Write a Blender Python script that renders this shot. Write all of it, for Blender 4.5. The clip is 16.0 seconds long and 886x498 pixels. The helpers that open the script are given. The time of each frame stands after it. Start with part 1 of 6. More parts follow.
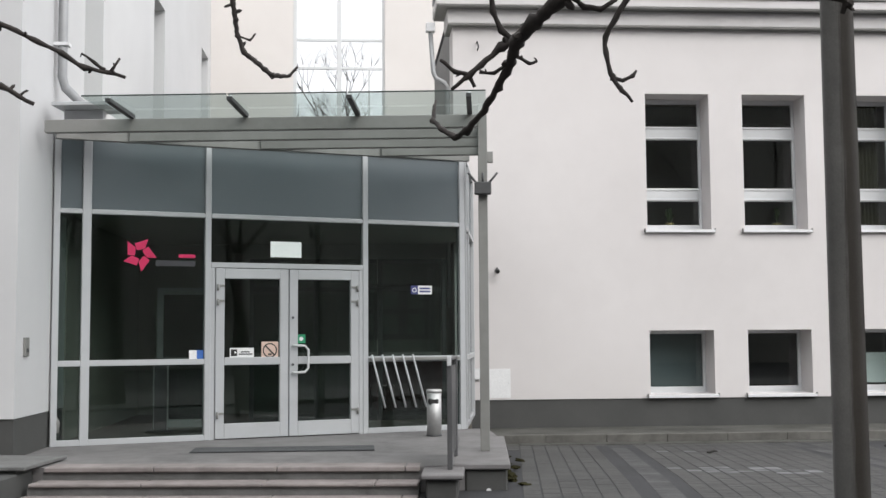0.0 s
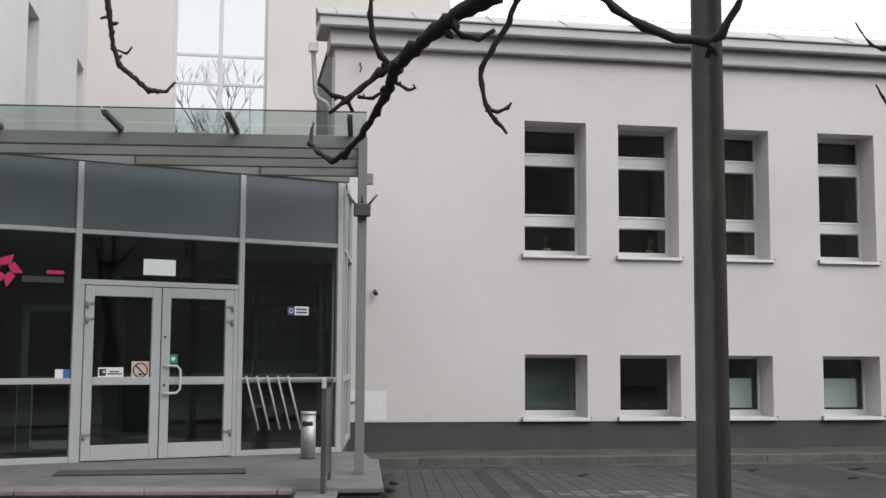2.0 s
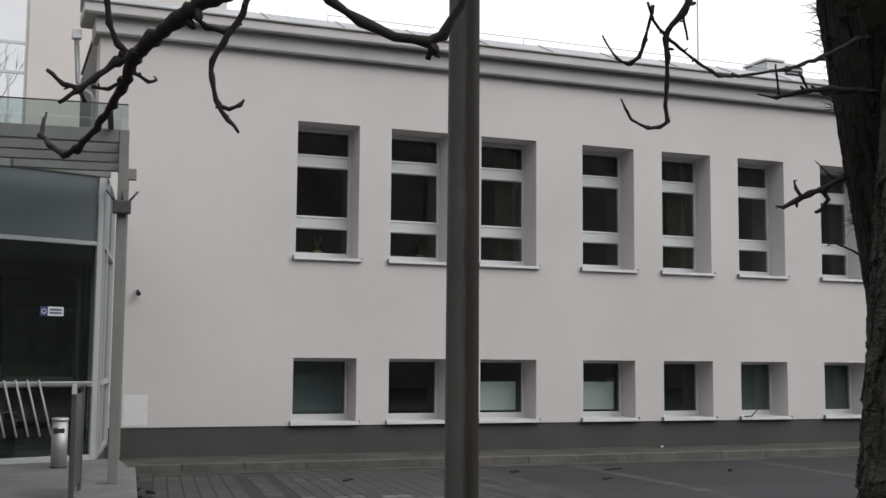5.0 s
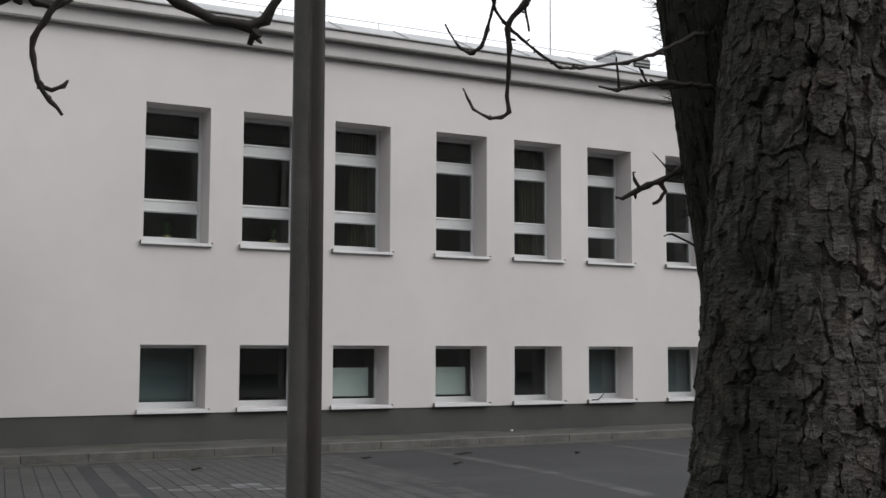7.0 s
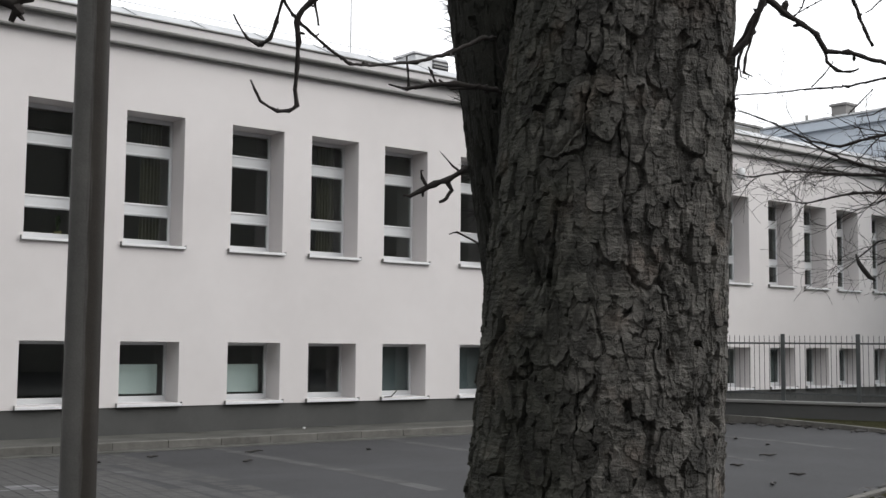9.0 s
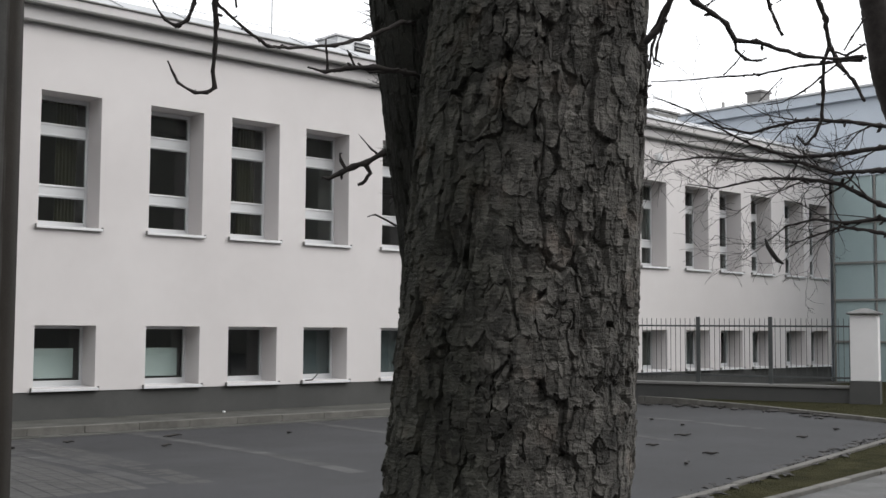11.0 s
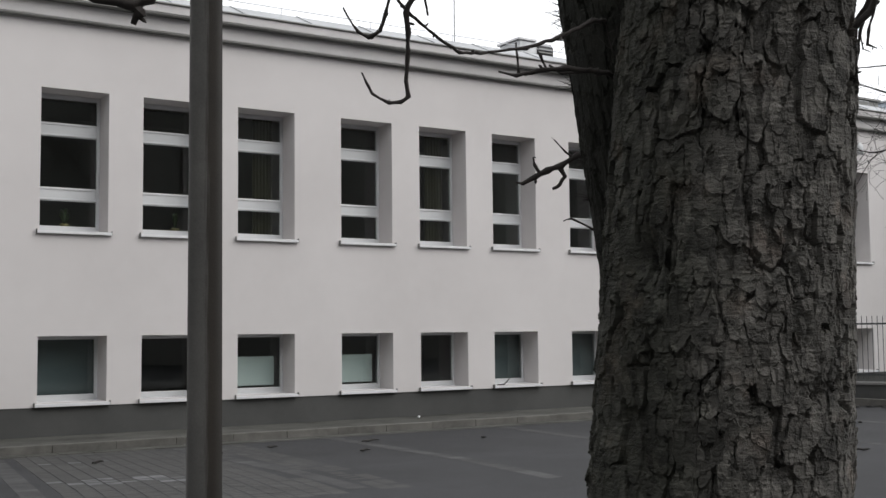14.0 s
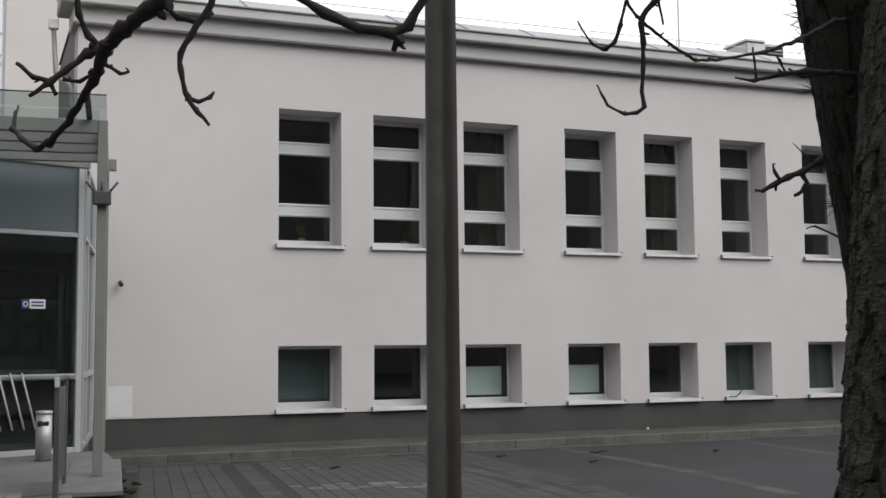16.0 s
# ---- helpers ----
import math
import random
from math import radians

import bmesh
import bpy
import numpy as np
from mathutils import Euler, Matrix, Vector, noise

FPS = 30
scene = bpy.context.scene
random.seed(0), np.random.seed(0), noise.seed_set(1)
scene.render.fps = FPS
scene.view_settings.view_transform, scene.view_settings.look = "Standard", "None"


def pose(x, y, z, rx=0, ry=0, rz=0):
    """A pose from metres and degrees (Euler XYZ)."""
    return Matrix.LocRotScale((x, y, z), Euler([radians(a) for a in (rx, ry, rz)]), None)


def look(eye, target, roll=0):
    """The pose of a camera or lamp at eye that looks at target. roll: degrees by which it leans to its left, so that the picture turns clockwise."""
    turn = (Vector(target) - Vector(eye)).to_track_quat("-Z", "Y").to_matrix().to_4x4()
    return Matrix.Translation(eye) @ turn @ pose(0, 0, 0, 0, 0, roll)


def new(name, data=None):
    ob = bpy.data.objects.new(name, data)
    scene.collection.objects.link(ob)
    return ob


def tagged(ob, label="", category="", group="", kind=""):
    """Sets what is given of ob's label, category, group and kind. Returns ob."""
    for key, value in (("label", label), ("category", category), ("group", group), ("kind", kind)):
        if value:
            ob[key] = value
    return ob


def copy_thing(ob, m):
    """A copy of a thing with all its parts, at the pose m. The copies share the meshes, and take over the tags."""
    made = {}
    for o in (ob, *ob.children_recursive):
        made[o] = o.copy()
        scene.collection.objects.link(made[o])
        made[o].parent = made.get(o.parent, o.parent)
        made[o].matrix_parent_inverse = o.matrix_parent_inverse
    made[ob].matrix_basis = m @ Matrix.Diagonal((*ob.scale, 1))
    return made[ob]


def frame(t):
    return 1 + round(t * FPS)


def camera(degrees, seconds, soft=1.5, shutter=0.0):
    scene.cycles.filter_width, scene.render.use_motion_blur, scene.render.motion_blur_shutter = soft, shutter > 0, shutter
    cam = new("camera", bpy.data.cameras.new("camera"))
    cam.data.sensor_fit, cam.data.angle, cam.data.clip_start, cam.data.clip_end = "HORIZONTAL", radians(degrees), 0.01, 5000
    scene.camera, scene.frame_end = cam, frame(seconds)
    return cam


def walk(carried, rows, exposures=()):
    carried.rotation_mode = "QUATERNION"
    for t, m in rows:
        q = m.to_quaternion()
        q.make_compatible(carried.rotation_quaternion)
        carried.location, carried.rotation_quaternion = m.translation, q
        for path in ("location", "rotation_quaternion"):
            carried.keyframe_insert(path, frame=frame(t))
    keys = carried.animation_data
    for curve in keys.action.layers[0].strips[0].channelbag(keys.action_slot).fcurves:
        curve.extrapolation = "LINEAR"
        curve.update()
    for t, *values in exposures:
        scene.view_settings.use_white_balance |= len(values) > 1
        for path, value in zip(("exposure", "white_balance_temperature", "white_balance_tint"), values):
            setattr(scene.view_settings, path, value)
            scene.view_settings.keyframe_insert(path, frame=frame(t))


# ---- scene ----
cam = camera(42.0, 16.0)
PATH = [
    (0, (0.262, -0.558, 1.592), (0.411, 1.431, 1.744), -0.4),
    (0.5, (0.254, -0.578, 1.592), (0.448, 1.406, 1.753), -0.2),
    (1, (0.257, -0.582, 1.599), (0.495, 1.396, 1.768), -0.4),
    (1.5, (0.266, -0.572, 1.599), (0.563, 1.397, 1.778), 0.1),
    (2, (0.282, -0.545, 1.611), (0.637, 1.415, 1.799), 0.3),
    (2.5, (0.32, -0.503, 1.619), (0.739, 1.442, 1.816), 0.4),
    (3, (0.345, -0.477, 1.625), (0.833, 1.452, 1.828), 0.6),
    (3.5, (0.363, -0.466, 1.628), (0.909, 1.446, 1.835), 0.7),
    (4, (0.379, -0.449, 1.633), (0.984, 1.446, 1.841), 0.7),
    (6.5, (0.479, -0.384, 1.66), (1.376, 1.396, 1.827), 0.2),
    (7, (0.481, -0.395, 1.661), (1.433, 1.356, 1.83), 0.2),
    (7.5, (0.493, -0.405, 1.658), (1.501, 1.314, 1.827), 0.1),
    (8, (0.506, -0.412, 1.656), (1.566, 1.275, 1.826), 0.2),
    (8.5, (0.516, -0.411, 1.655), (1.655, 1.224, 1.824), 0.1),
    (9, (0.507, -0.421, 1.653), (1.75, 1.137, 1.82), 0.5),
    (9.5, (0.5, -0.437, 1.649), (1.828, 1.05, 1.814), 0.9),
    (12, (0.485, -0.471, 1.645), (1.825, 1.009, 1.77), 0.2),
    (12.5, (0.494, -0.453, 1.648), (1.794, 1.062, 1.774), 0.2),
    (13, (0.498, -0.422, 1.649), (1.742, 1.139, 1.781), -0.3),
    (13.5, (0.504, -0.397, 1.653), (1.674, 1.218, 1.792), -0.4),
    (14, (0.505, -0.39, 1.658), (1.597, 1.28, 1.804), -0.6),
    (14.5, (0.496, -0.396, 1.663), (1.509, 1.322, 1.81), -0.7),
    (15, (0.489, -0.39, 1.664), (1.421, 1.372, 1.821), -0.9),
    (15.5, (0.474, -0.39, 1.664), (1.327, 1.412, 1.826), -0.7),
    (16, (0.455, -0.396, 1.662), (1.205, 1.45, 1.829), -0.5),
]
walk(cam, [(t, look(eye, target, roll)) for t, eye, target, roll in PATH], exposures=[(0.0, 0.57), (0.8, 0.43), (1.5, 0.25), (2.5, 0.13), (3.2, 0.1), (4.0, -0.18), (6.5, -0.22), (7.5, -0.06), (9.0, 0.20), (9.5, 0.20), (12.0, 0.19), (13.0, -0.02), (14.0, -0.05), (14.6, -0.1), (16.0, -0.12)])

# ---- sky and light: a bright overcast day ----
world = bpy.data.worlds.new("overcast")
scene.world = world
world.use_nodes = True
wn, wl = world.node_tree.nodes, world.node_tree.links
sky = wn.new("ShaderNodeTexSky")
sky.sky_type, sky.sun_disc = "NISHITA", False
sky.sun_elevation, sky.sun_rotation = radians(36), radians(147)
veil = wn.new("ShaderNodeMixRGB")
veil.inputs["Fac"].default_value = 0.93
veil.inputs["Color2"].default_value = (13.2, 13.3, 13.6, 1)
wl.new(sky.outputs["Color"], veil.inputs["Color1"])
wl.new(veil.outputs["Color"], wn["Background"].inputs["Color"])
wn["Background"].inputs["Strength"].default_value = 0.106
sun = new("sun", bpy.data.lights.new("sun", "SUN"))
sun.data.energy, sun.data.angle, sun.data.color = 1.35, radians(50), (1.0, 0.98, 0.955)
sun.matrix_world = look((9, -14, 12), (0, 0, 0))


# ---- materials ----
def material(name, low, high, rough=0.8, scale=2.0, fine=60.0, bump=0.15, metal=0.0, depth=0.01, spots=0.0, local=False, spec=0.5, speck=0.18):
    """Two tones mixed by a broad noise, a fine grain in value and relief; spots: share of dark stains."""
    m = bpy.data.materials.new(name)
    m.use_nodes = True
    n, l = m.node_tree.nodes, m.node_tree.links
    shader = n["Principled BSDF"]
    if local:
        place = n.new("ShaderNodeTexCoord").outputs["Object"]
    else:
        place = n.new("ShaderNodeNewGeometry").outputs["Position"]
    broad = n.new("ShaderNodeTexNoise")
    broad.inputs["Scale"].default_value, broad.inputs["Detail"].default_value = scale, 5
    broad.inputs["Roughness"].default_value = 0.65
    l.new(place, broad.inputs["Vector"])
    ramp = n.new("ShaderNodeValToRGB")
    ramp.color_ramp.elements[0].position, ramp.color_ramp.elements[0].color = 0.3, (*low, 1)
    ramp.color_ramp.elements[1].position, ramp.color_ramp.elements[1].color = 0.7, (*high, 1)
    l.new(broad.outputs["Fac"], ramp.inputs["Fac"])
    grain = n.new("ShaderNodeTexNoise")
    grain.inputs["Scale"].default_value, grain.inputs["Detail"].default_value = fine, 3
    l.new(place, grain.inputs["Vector"])
    value = n.new("ShaderNodeMapRange")
    value.inputs["To Min"].default_value, value.inputs["To Max"].default_value = 1 - speck, 1 + speck
    l.new(grain.outputs["Fac"], value.inputs["Value"])
    mul = n.new("ShaderNodeMixRGB")
    mul.blend_type, mul.inputs["Fac"].default_value = "MULTIPLY", 1.0
    l.new(ramp.outputs["Color"], mul.inputs["Color1"])
    l.new(value.outputs["Result"], mul.inputs["Color2"])
    colour = mul.outputs["Color"]
    if spots:
        stain = n.new("ShaderNodeTexNoise")
        stain.inputs["Scale"].default_value, stain.inputs["Detail"].default_value = scale * 0.45, 8
        stain.inputs["Roughness"].default_value = 0.75
        l.new(place, stain.inputs["Vector"])
        cut = n.new("ShaderNodeMapRange")
        cut.inputs["From Min"].default_value, cut.inputs["From Max"].default_value = 0.52, 0.72
        cut.inputs["To Min"].default_value, cut.inputs["To Max"].default_value = 1.0, 1.0 - spots
        l.new(stain.outputs["Fac"], cut.inputs["Value"])
        mul2 = n.new("ShaderNodeMixRGB")
        mul2.blend_type, mul2.inputs["Fac"].default_value = "MULTIPLY", 1.0
        l.new(colour, mul2.inputs["Color1"])
        l.new(cut.outputs["Result"], mul2.inputs["Color2"])
        colour = mul2.outputs["Color"]
    l.new(colour, shader.inputs["Base Color"])
    relief = n.new("ShaderNodeBump")
    relief.inputs["Strength"].default_value, relief.inputs["Distance"].default_value = bump, depth
    l.new(grain.outputs["Fac"], relief.inputs["Height"])
    l.new(relief.outputs["Normal"], shader.inputs["Normal"])
    shader.inputs["Roughness"].default_value = rough
    shader.inputs["Metallic"].default_value = metal
    shader.inputs["Specular IOR Level"].default_value = spec
    return m


def random_value(m, low, high):
    """Each object of the material a little lighter or darker, by Object Info's Random."""
    n, l = m.node_tree.nodes, m.node_tree.links
    shader = n["Principled BSDF"]
    before = shader.inputs["Base Color"].links[0].from_socket
    info = n.new("ShaderNodeObjectInfo")
    island = n.new("ShaderNodeNewGeometry")
    add = n.new("ShaderNodeMath")
    add.operation = "ADD"
    l.new(info.outputs["Random"], add.inputs[0])
    l.new(island.outputs["Random Per Island"], add.inputs[1])
    frac = n.new("ShaderNodeMath")
    frac.operation = "FRACT"
    l.new(add.outputs[0], frac.inputs[0])
    span = n.new("ShaderNodeMapRange")
    span.inputs["To Min"].default_value, span.inputs["To Max"].default_value = low, high
    l.new(frac.outputs[0], span.inputs["Value"])
    mul = n.new("ShaderNodeMixRGB")
    mul.blend_type, mul.inputs["Fac"].default_value = "MULTIPLY", 1.0
    l.new(before, mul.inputs["Color1"])
    l.new(span.outputs["Result"], mul.inputs["Color2"])
    l.new(mul.outputs["Color"], shader.inputs["Base Color"])
    return m


def glass(name, tint, ior=1.5, rough=0.0):
    m = bpy.data.materials.new(name)
    m.use_nodes = True
    n, l = m.node_tree.nodes, m.node_tree.links
    n.remove(n["Principled BSDF"])
    clear, gloss, mix, facing, power, span = (n.new(k) for k in ("ShaderNodeBsdfTransparent", "ShaderNodeBsdfGlossy", "ShaderNodeMixShader", "ShaderNodeLayerWeight", "ShaderNodeMath", "ShaderNodeMapRange"))
    clear.inputs["Color"].default_value = (*tint, 1)
    gloss.inputs["Roughness"].default_value = rough
    facing.inputs["Blend"].default_value = 0.5
    power.operation, power.inputs[1].default_value = "POWER", 5.0
    span.inputs["To Min"].default_value = ((ior - 1) / (ior + 1)) ** 2
    l.new(facing.outputs["Facing"], power.inputs[0])
    l.new(power.outputs[0], span.inputs["Value"])
    l.new(span.outputs["Result"], mix.inputs["Fac"])
    l.new(clear.outputs[0], mix.inputs[1])
    l.new(gloss.outputs[0], mix.inputs[2])
    l.new(mix.outputs[0], n["Material Output"].inputs["Surface"])
    return m


PLASTER = material("plaster", (0.598, 0.57, 0.562), (0.658, 0.63, 0.622), 0.92, 0.35, 140, 0.25, depth=0.004, spots=0.05, speck=0.09)
PLASTER_WARM = material("warm_plaster", (0.62, 0.585, 0.56), (0.68, 0.645, 0.62), 0.92, 0.3, 120, 0.2, depth=0.004, speck=0.09)
PLASTER_PALE = material("pale_plaster", (0.54, 0.54, 0.545), (0.60, 0.60, 0.605), 0.92, 0.3, 120, 0.2, depth=0.004, speck=0.09)
PLINTH = material("plinth_render", (0.058, 0.059, 0.057), (0.08, 0.08, 0.077), 0.9, 0.7, 150, 0.5, depth=0.006, spots=0.2)
WHITE_RENDER = material("white_render", (0.70, 0.69, 0.685), (0.76, 0.75, 0.745), 0.9, 1.2, 120, 0.2, depth=0.004, spots=0.1, speck=0.06)
CORNICE = material("cornice_render", (0.54, 0.52, 0.515), (0.61, 0.59, 0.585), 0.9, 0.6, 120, 0.2, depth=0.004, spots=0.12, speck=0.09)
FLASHING = material("roof_flashing", (0.35, 0.36, 0.37), (0.47, 0.48, 0.49), 0.42, 1.5, 30, 0.15, metal=0.6, spots=0.3, speck=0.03)
ZINC = material("zinc_pipe", (0.27, 0.275, 0.28), (0.36, 0.365, 0.37), 0.5, 2.0, 60, 0.1, metal=0.35, spots=0.25, speck=0.05)
ROOF_FELT = material("roof_felt", (0.10, 0.10, 0.105), (0.16, 0.16, 0.165), 0.9, 1.0, 80, 0.4)
PVC = material("white_window_plastic", (0.56, 0.57, 0.575), (0.62, 0.63, 0.635), 0.4, 1.0, 40, 0.03, local=True, speck=0.03)
SILL = material("sill_metal", (0.66, 0.66, 0.67), (0.76, 0.76, 0.77), 0.45, 2.0, 60, 0.1, local=True, spots=0.25, speck=0.03)
ALU = material("white_aluminium", (0.40, 0.41, 0.42), (0.46, 0.47, 0.48), 0.38, 1.0, 60, 0.03, speck=0.03)
STEEL_PAINT = material("grey_painted_steel", (0.19, 0.19, 0.178), (0.25, 0.25, 0.238), 0.5, 1.3, 60, 0.1, spots=0.2, speck=0.03)
STEEL_DARK = material("dark_steel", (0.05, 0.05, 0.052), (0.08, 0.08, 0.082), 0.5, 3.0, 80, 0.2, speck=0.03)
STEEL_BRIGHT = material("brushed_steel", (0.52, 0.52, 0.52), (0.66, 0.66, 0.65), 0.6, 6.0, 200, 0.08, metal=1.0, local=True, speck=0.03)
SPANDREL = material("spandrel_panel", (0.125, 0.148, 0.158), (0.15, 0.175, 0.185), 0.35, 0.6, 30, 0.03, speck=0.03)
spandrel_nodes, spandrel_links = SPANDREL.node_tree.nodes, SPANDREL.node_tree.links
spandrel_mix, spandrel_through = spandrel_nodes.new("ShaderNodeMixShader"), spandrel_nodes.new("ShaderNodeBsdfTranslucent")
spandrel_through.inputs["Color"].default_value = (0.70, 0.77, 0.80, 1)
spandrel_mix.inputs["Fac"].default_value = 0.3
spandrel_links.new(spandrel_nodes["Principled BSDF"].outputs[0], spandrel_mix.inputs[1])
spandrel_links.new(spandrel_through.outputs[0], spandrel_mix.inputs[2])
spandrel_links.new(spandrel_mix.outputs[0], spandrel_nodes["Material Output"].inputs["Surface"])
PANE = glass("window_glass", (0.74, 0.78, 0.77), 1.72)
PANE_DOOR = glass("entrance_glass", (0.60, 0.67, 0.645), 1.72)
PANE_CANOPY = glass("canopy_glass", (0.70, 0.79, 0.77), 1.3)
GLASS_EDGE = material("cut_glass_edge", (0.035, 0.05, 0.045), (0.06, 0.08, 0.07), 0.3, 3.0, 60, 0.05)
# opaque pale green; the sky's reflection on the glass is put into the colour
PANE_GREEN = material("green_pane_sky_sheen", (0.31, 0.40, 0.405), (0.37, 0.46, 0.465), 0.22, 0.4, 20, 0.02, speck=0.03)
PANE_MIRROR = glass("stair_window_glass", (0.45, 0.5, 0.52), 12.0)
BLIND_WHITE = material("white_blind", (0.82, 0.87, 0.85), (0.88, 0.92, 0.90), 0.9, 3.0, 80, 0.1, local=True)
BLIND_GREY = material("grey_green_blind", (0.125, 0.15, 0.16), (0.16, 0.19, 0.20), 0.9, 2.0, 60, 0.1, local=True)
CURTAIN = material("ochre_curtain", (0.06, 0.053, 0.03), (0.10, 0.087, 0.05), 0.95, 6.0, 80, 0.2, local=True)
ROOM = material("room_wall", (0.30, 0.29, 0.26), (0.38, 0.37, 0.34), 0.9, 0.6, 40, 0.1)
ROOM_FLOOR = material("room_floor", (0.10, 0.085, 0.07), (0.15, 0.13, 0.11), 0.6, 1.0, 40, 0.1)
PAVER = random_value(material("concrete_paver", (0.040, 0.0395, 0.0385), (0.066, 0.065, 0.063), 0.85, 1.2, 120, 0.5, depth=0.006, spots=0.25), 0.88, 1.13)
JOINT = material("parking_bed", (0.0185, 0.019, 0.0207), (0.033, 0.0335, 0.0367), 0.85, 0.45, 90, 0.5, depth=0.006, spots=0.4)
PALE_PAVER = random_value(material("pale_paver", (0.066, 0.066, 0.065), (0.12, 0.12, 0.118), 0.88, 2.0, 120, 0.5, depth=0.006, spots=0.3), 0.85, 1.15)
LINE_PAVER = random_value(material("line_paver", (0.034, 0.034, 0.035), (0.076, 0.076, 0.076), 0.88, 1.3, 120, 0.5, depth=0.006, spots=0.5), 0.75, 1.2)
WORN_PAVER = random_value(material("worn_paver", (0.08, 0.081, 0.084), (0.19, 0.19, 0.195), 0.85, 6.0, 120, 0.5, depth=0.006, spots=0.4), 0.6, 1.2)
KERB = random_value(material("kerb_concrete", (0.085, 0.082, 0.074), (0.15, 0.144, 0.132), 0.9, 2.5, 110, 0.5, depth=0.006, spots=0.4), 0.93, 1.07)
STRIP = material("wall_foot_slab", (0.036, 0.037, 0.030), (0.10, 0.098, 0.089), 0.92, 1.1, 90, 0.5, depth=0.008, spots=0.65)
STONE = material("step_granite", (0.18, 0.158, 0.151), (0.30, 0.268, 0.258), 0.75, 1.8, 160, 0.3, depth=0.004, spots=0.35)
STONE_GREY = material("pedestal_stone", (0.11, 0.11, 0.107), (0.18, 0.18, 0.176), 0.8, 2.5, 140, 0.5, depth=0.006, spots=0.4)
MAT_RUBBER = material("door_mat_rubber", (0.06, 0.062, 0.065), (0.09, 0.092, 0.095), 0.95, 4.0, 300, 0.8)
SOIL = material("verge_soil", (0.018, 0.019, 0.008), (0.052, 0.048, 0.024), 0.98, 2.2, 45, 1.0, depth=0.05, spots=0.4, spec=0.05)
GRASS = random_value(material("winter_grass", (0.026, 0.032, 0.010), (0.060, 0.058, 0.024), 0.9, 3.0, 80, 0.2), 0.7, 1.25)
BARK = material("bark", (0.052, 0.050, 0.045), (0.136, 0.128, 0.116), 0.95, 7.0, 150, 0.6, depth=0.005, spots=0.45)
# grey of chimney and coping; on the return wall it stands in for shade
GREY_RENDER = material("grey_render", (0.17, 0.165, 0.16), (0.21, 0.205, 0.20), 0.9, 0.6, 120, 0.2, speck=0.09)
# fine level streaks across the bark plates
bn, bl = BARK.node_tree.nodes, BARK.node_tree.links
streak_place = bn.new("ShaderNodeMapping")
streak_place.inputs["Scale"].default_value = (11, 11, 130)
bl.new(bn.new("ShaderNodeNewGeometry").outputs["Position"], streak_place.inputs["Vector"])
streak = bn.new("ShaderNodeTexNoise")
streak.inputs["Scale"].default_value, streak.inputs["Detail"].default_value = 1.0, 4
bl.new(streak_place.outputs["Vector"], streak.inputs["Vector"])
streak_span = bn.new("ShaderNodeMapRange")
streak_span.inputs["From Min"].default_value, streak_span.inputs["From Max"].default_value = 0.35, 0.65
streak_span.inputs["To Min"].default_value, streak_span.inputs["To Max"].default_value = 0.84, 1.15
# flakes of bark differ in tone
flake_place = bn.new("ShaderNodeMapping")
flake_place.inputs["Scale"].default_value = (26, 26, 17)
flake_warp = bn.new("ShaderNodeTexNoise")
flake_warp.inputs["Scale"].default_value, flake_warp.inputs["Detail"].default_value = 18.0, 4
flake_add = bn.new("ShaderNodeVectorMath")
flake_add.operation = "MULTIPLY_ADD"
flake_add.inputs[1].default_value = (0.05, 0.05, 0.07)
bark_at = bn.new("ShaderNodeNewGeometry").outputs["Position"]
bl.new(bark_at, flake_warp.inputs["Vector"])
bl.new(flake_warp.outputs["Color"], flake_add.inputs[0])
bl.new(bark_at, flake_add.inputs[2])
bl.new(flake_add.outputs["Vector"], flake_place.inputs["Vector"])
flake = bn.new("ShaderNodeTexVoronoi")
flake.inputs["Scale"].default_value = 1.0
bl.new(flake_place.outputs["Vector"], flake.inputs["Vector"])
flake_grey = bn.new("ShaderNodeRGBToBW")
bl.new(flake.outputs["Color"], flake_grey.inputs["Color"])
flake_span = bn.new("ShaderNodeMapRange")
flake_span.inputs["From Min"].default_value, flake_span.inputs["From Max"].default_value = 0.2, 0.8
flake_span.inputs["To Min"].default_value, flake_span.inputs["To Max"].default_value = 0.66, 1.5
bl.new(flake_grey.outputs["Val"], flake_span.inputs["Value"])
bl.new(streak.outputs["Fac"], streak_span.inputs["Value"])
streak_mul = bn.new("ShaderNodeMixRGB")
streak_mul.blend_type, streak_mul.inputs["Fac"].default_value = "MULTIPLY", 1.0
bark_shader = bn["Principled BSDF"]
bl.new(bark_shader.inputs["Base Color"].links[0].from_socket, streak_mul.inputs["Color1"])
flake_mul = bn.new("ShaderNodeMath")
flake_mul.operation = "MULTIPLY"
bl.new(streak_span.outputs["Result"], flake_mul.inputs[0])
bl.new(flake_span.outputs["Result"], flake_mul.inputs[1])
bl.new(flake_mul.outputs[0], streak_mul.inputs["Color2"])
bl.new(streak_mul.outputs["Color"], bark_shader.inputs["Base Color"])
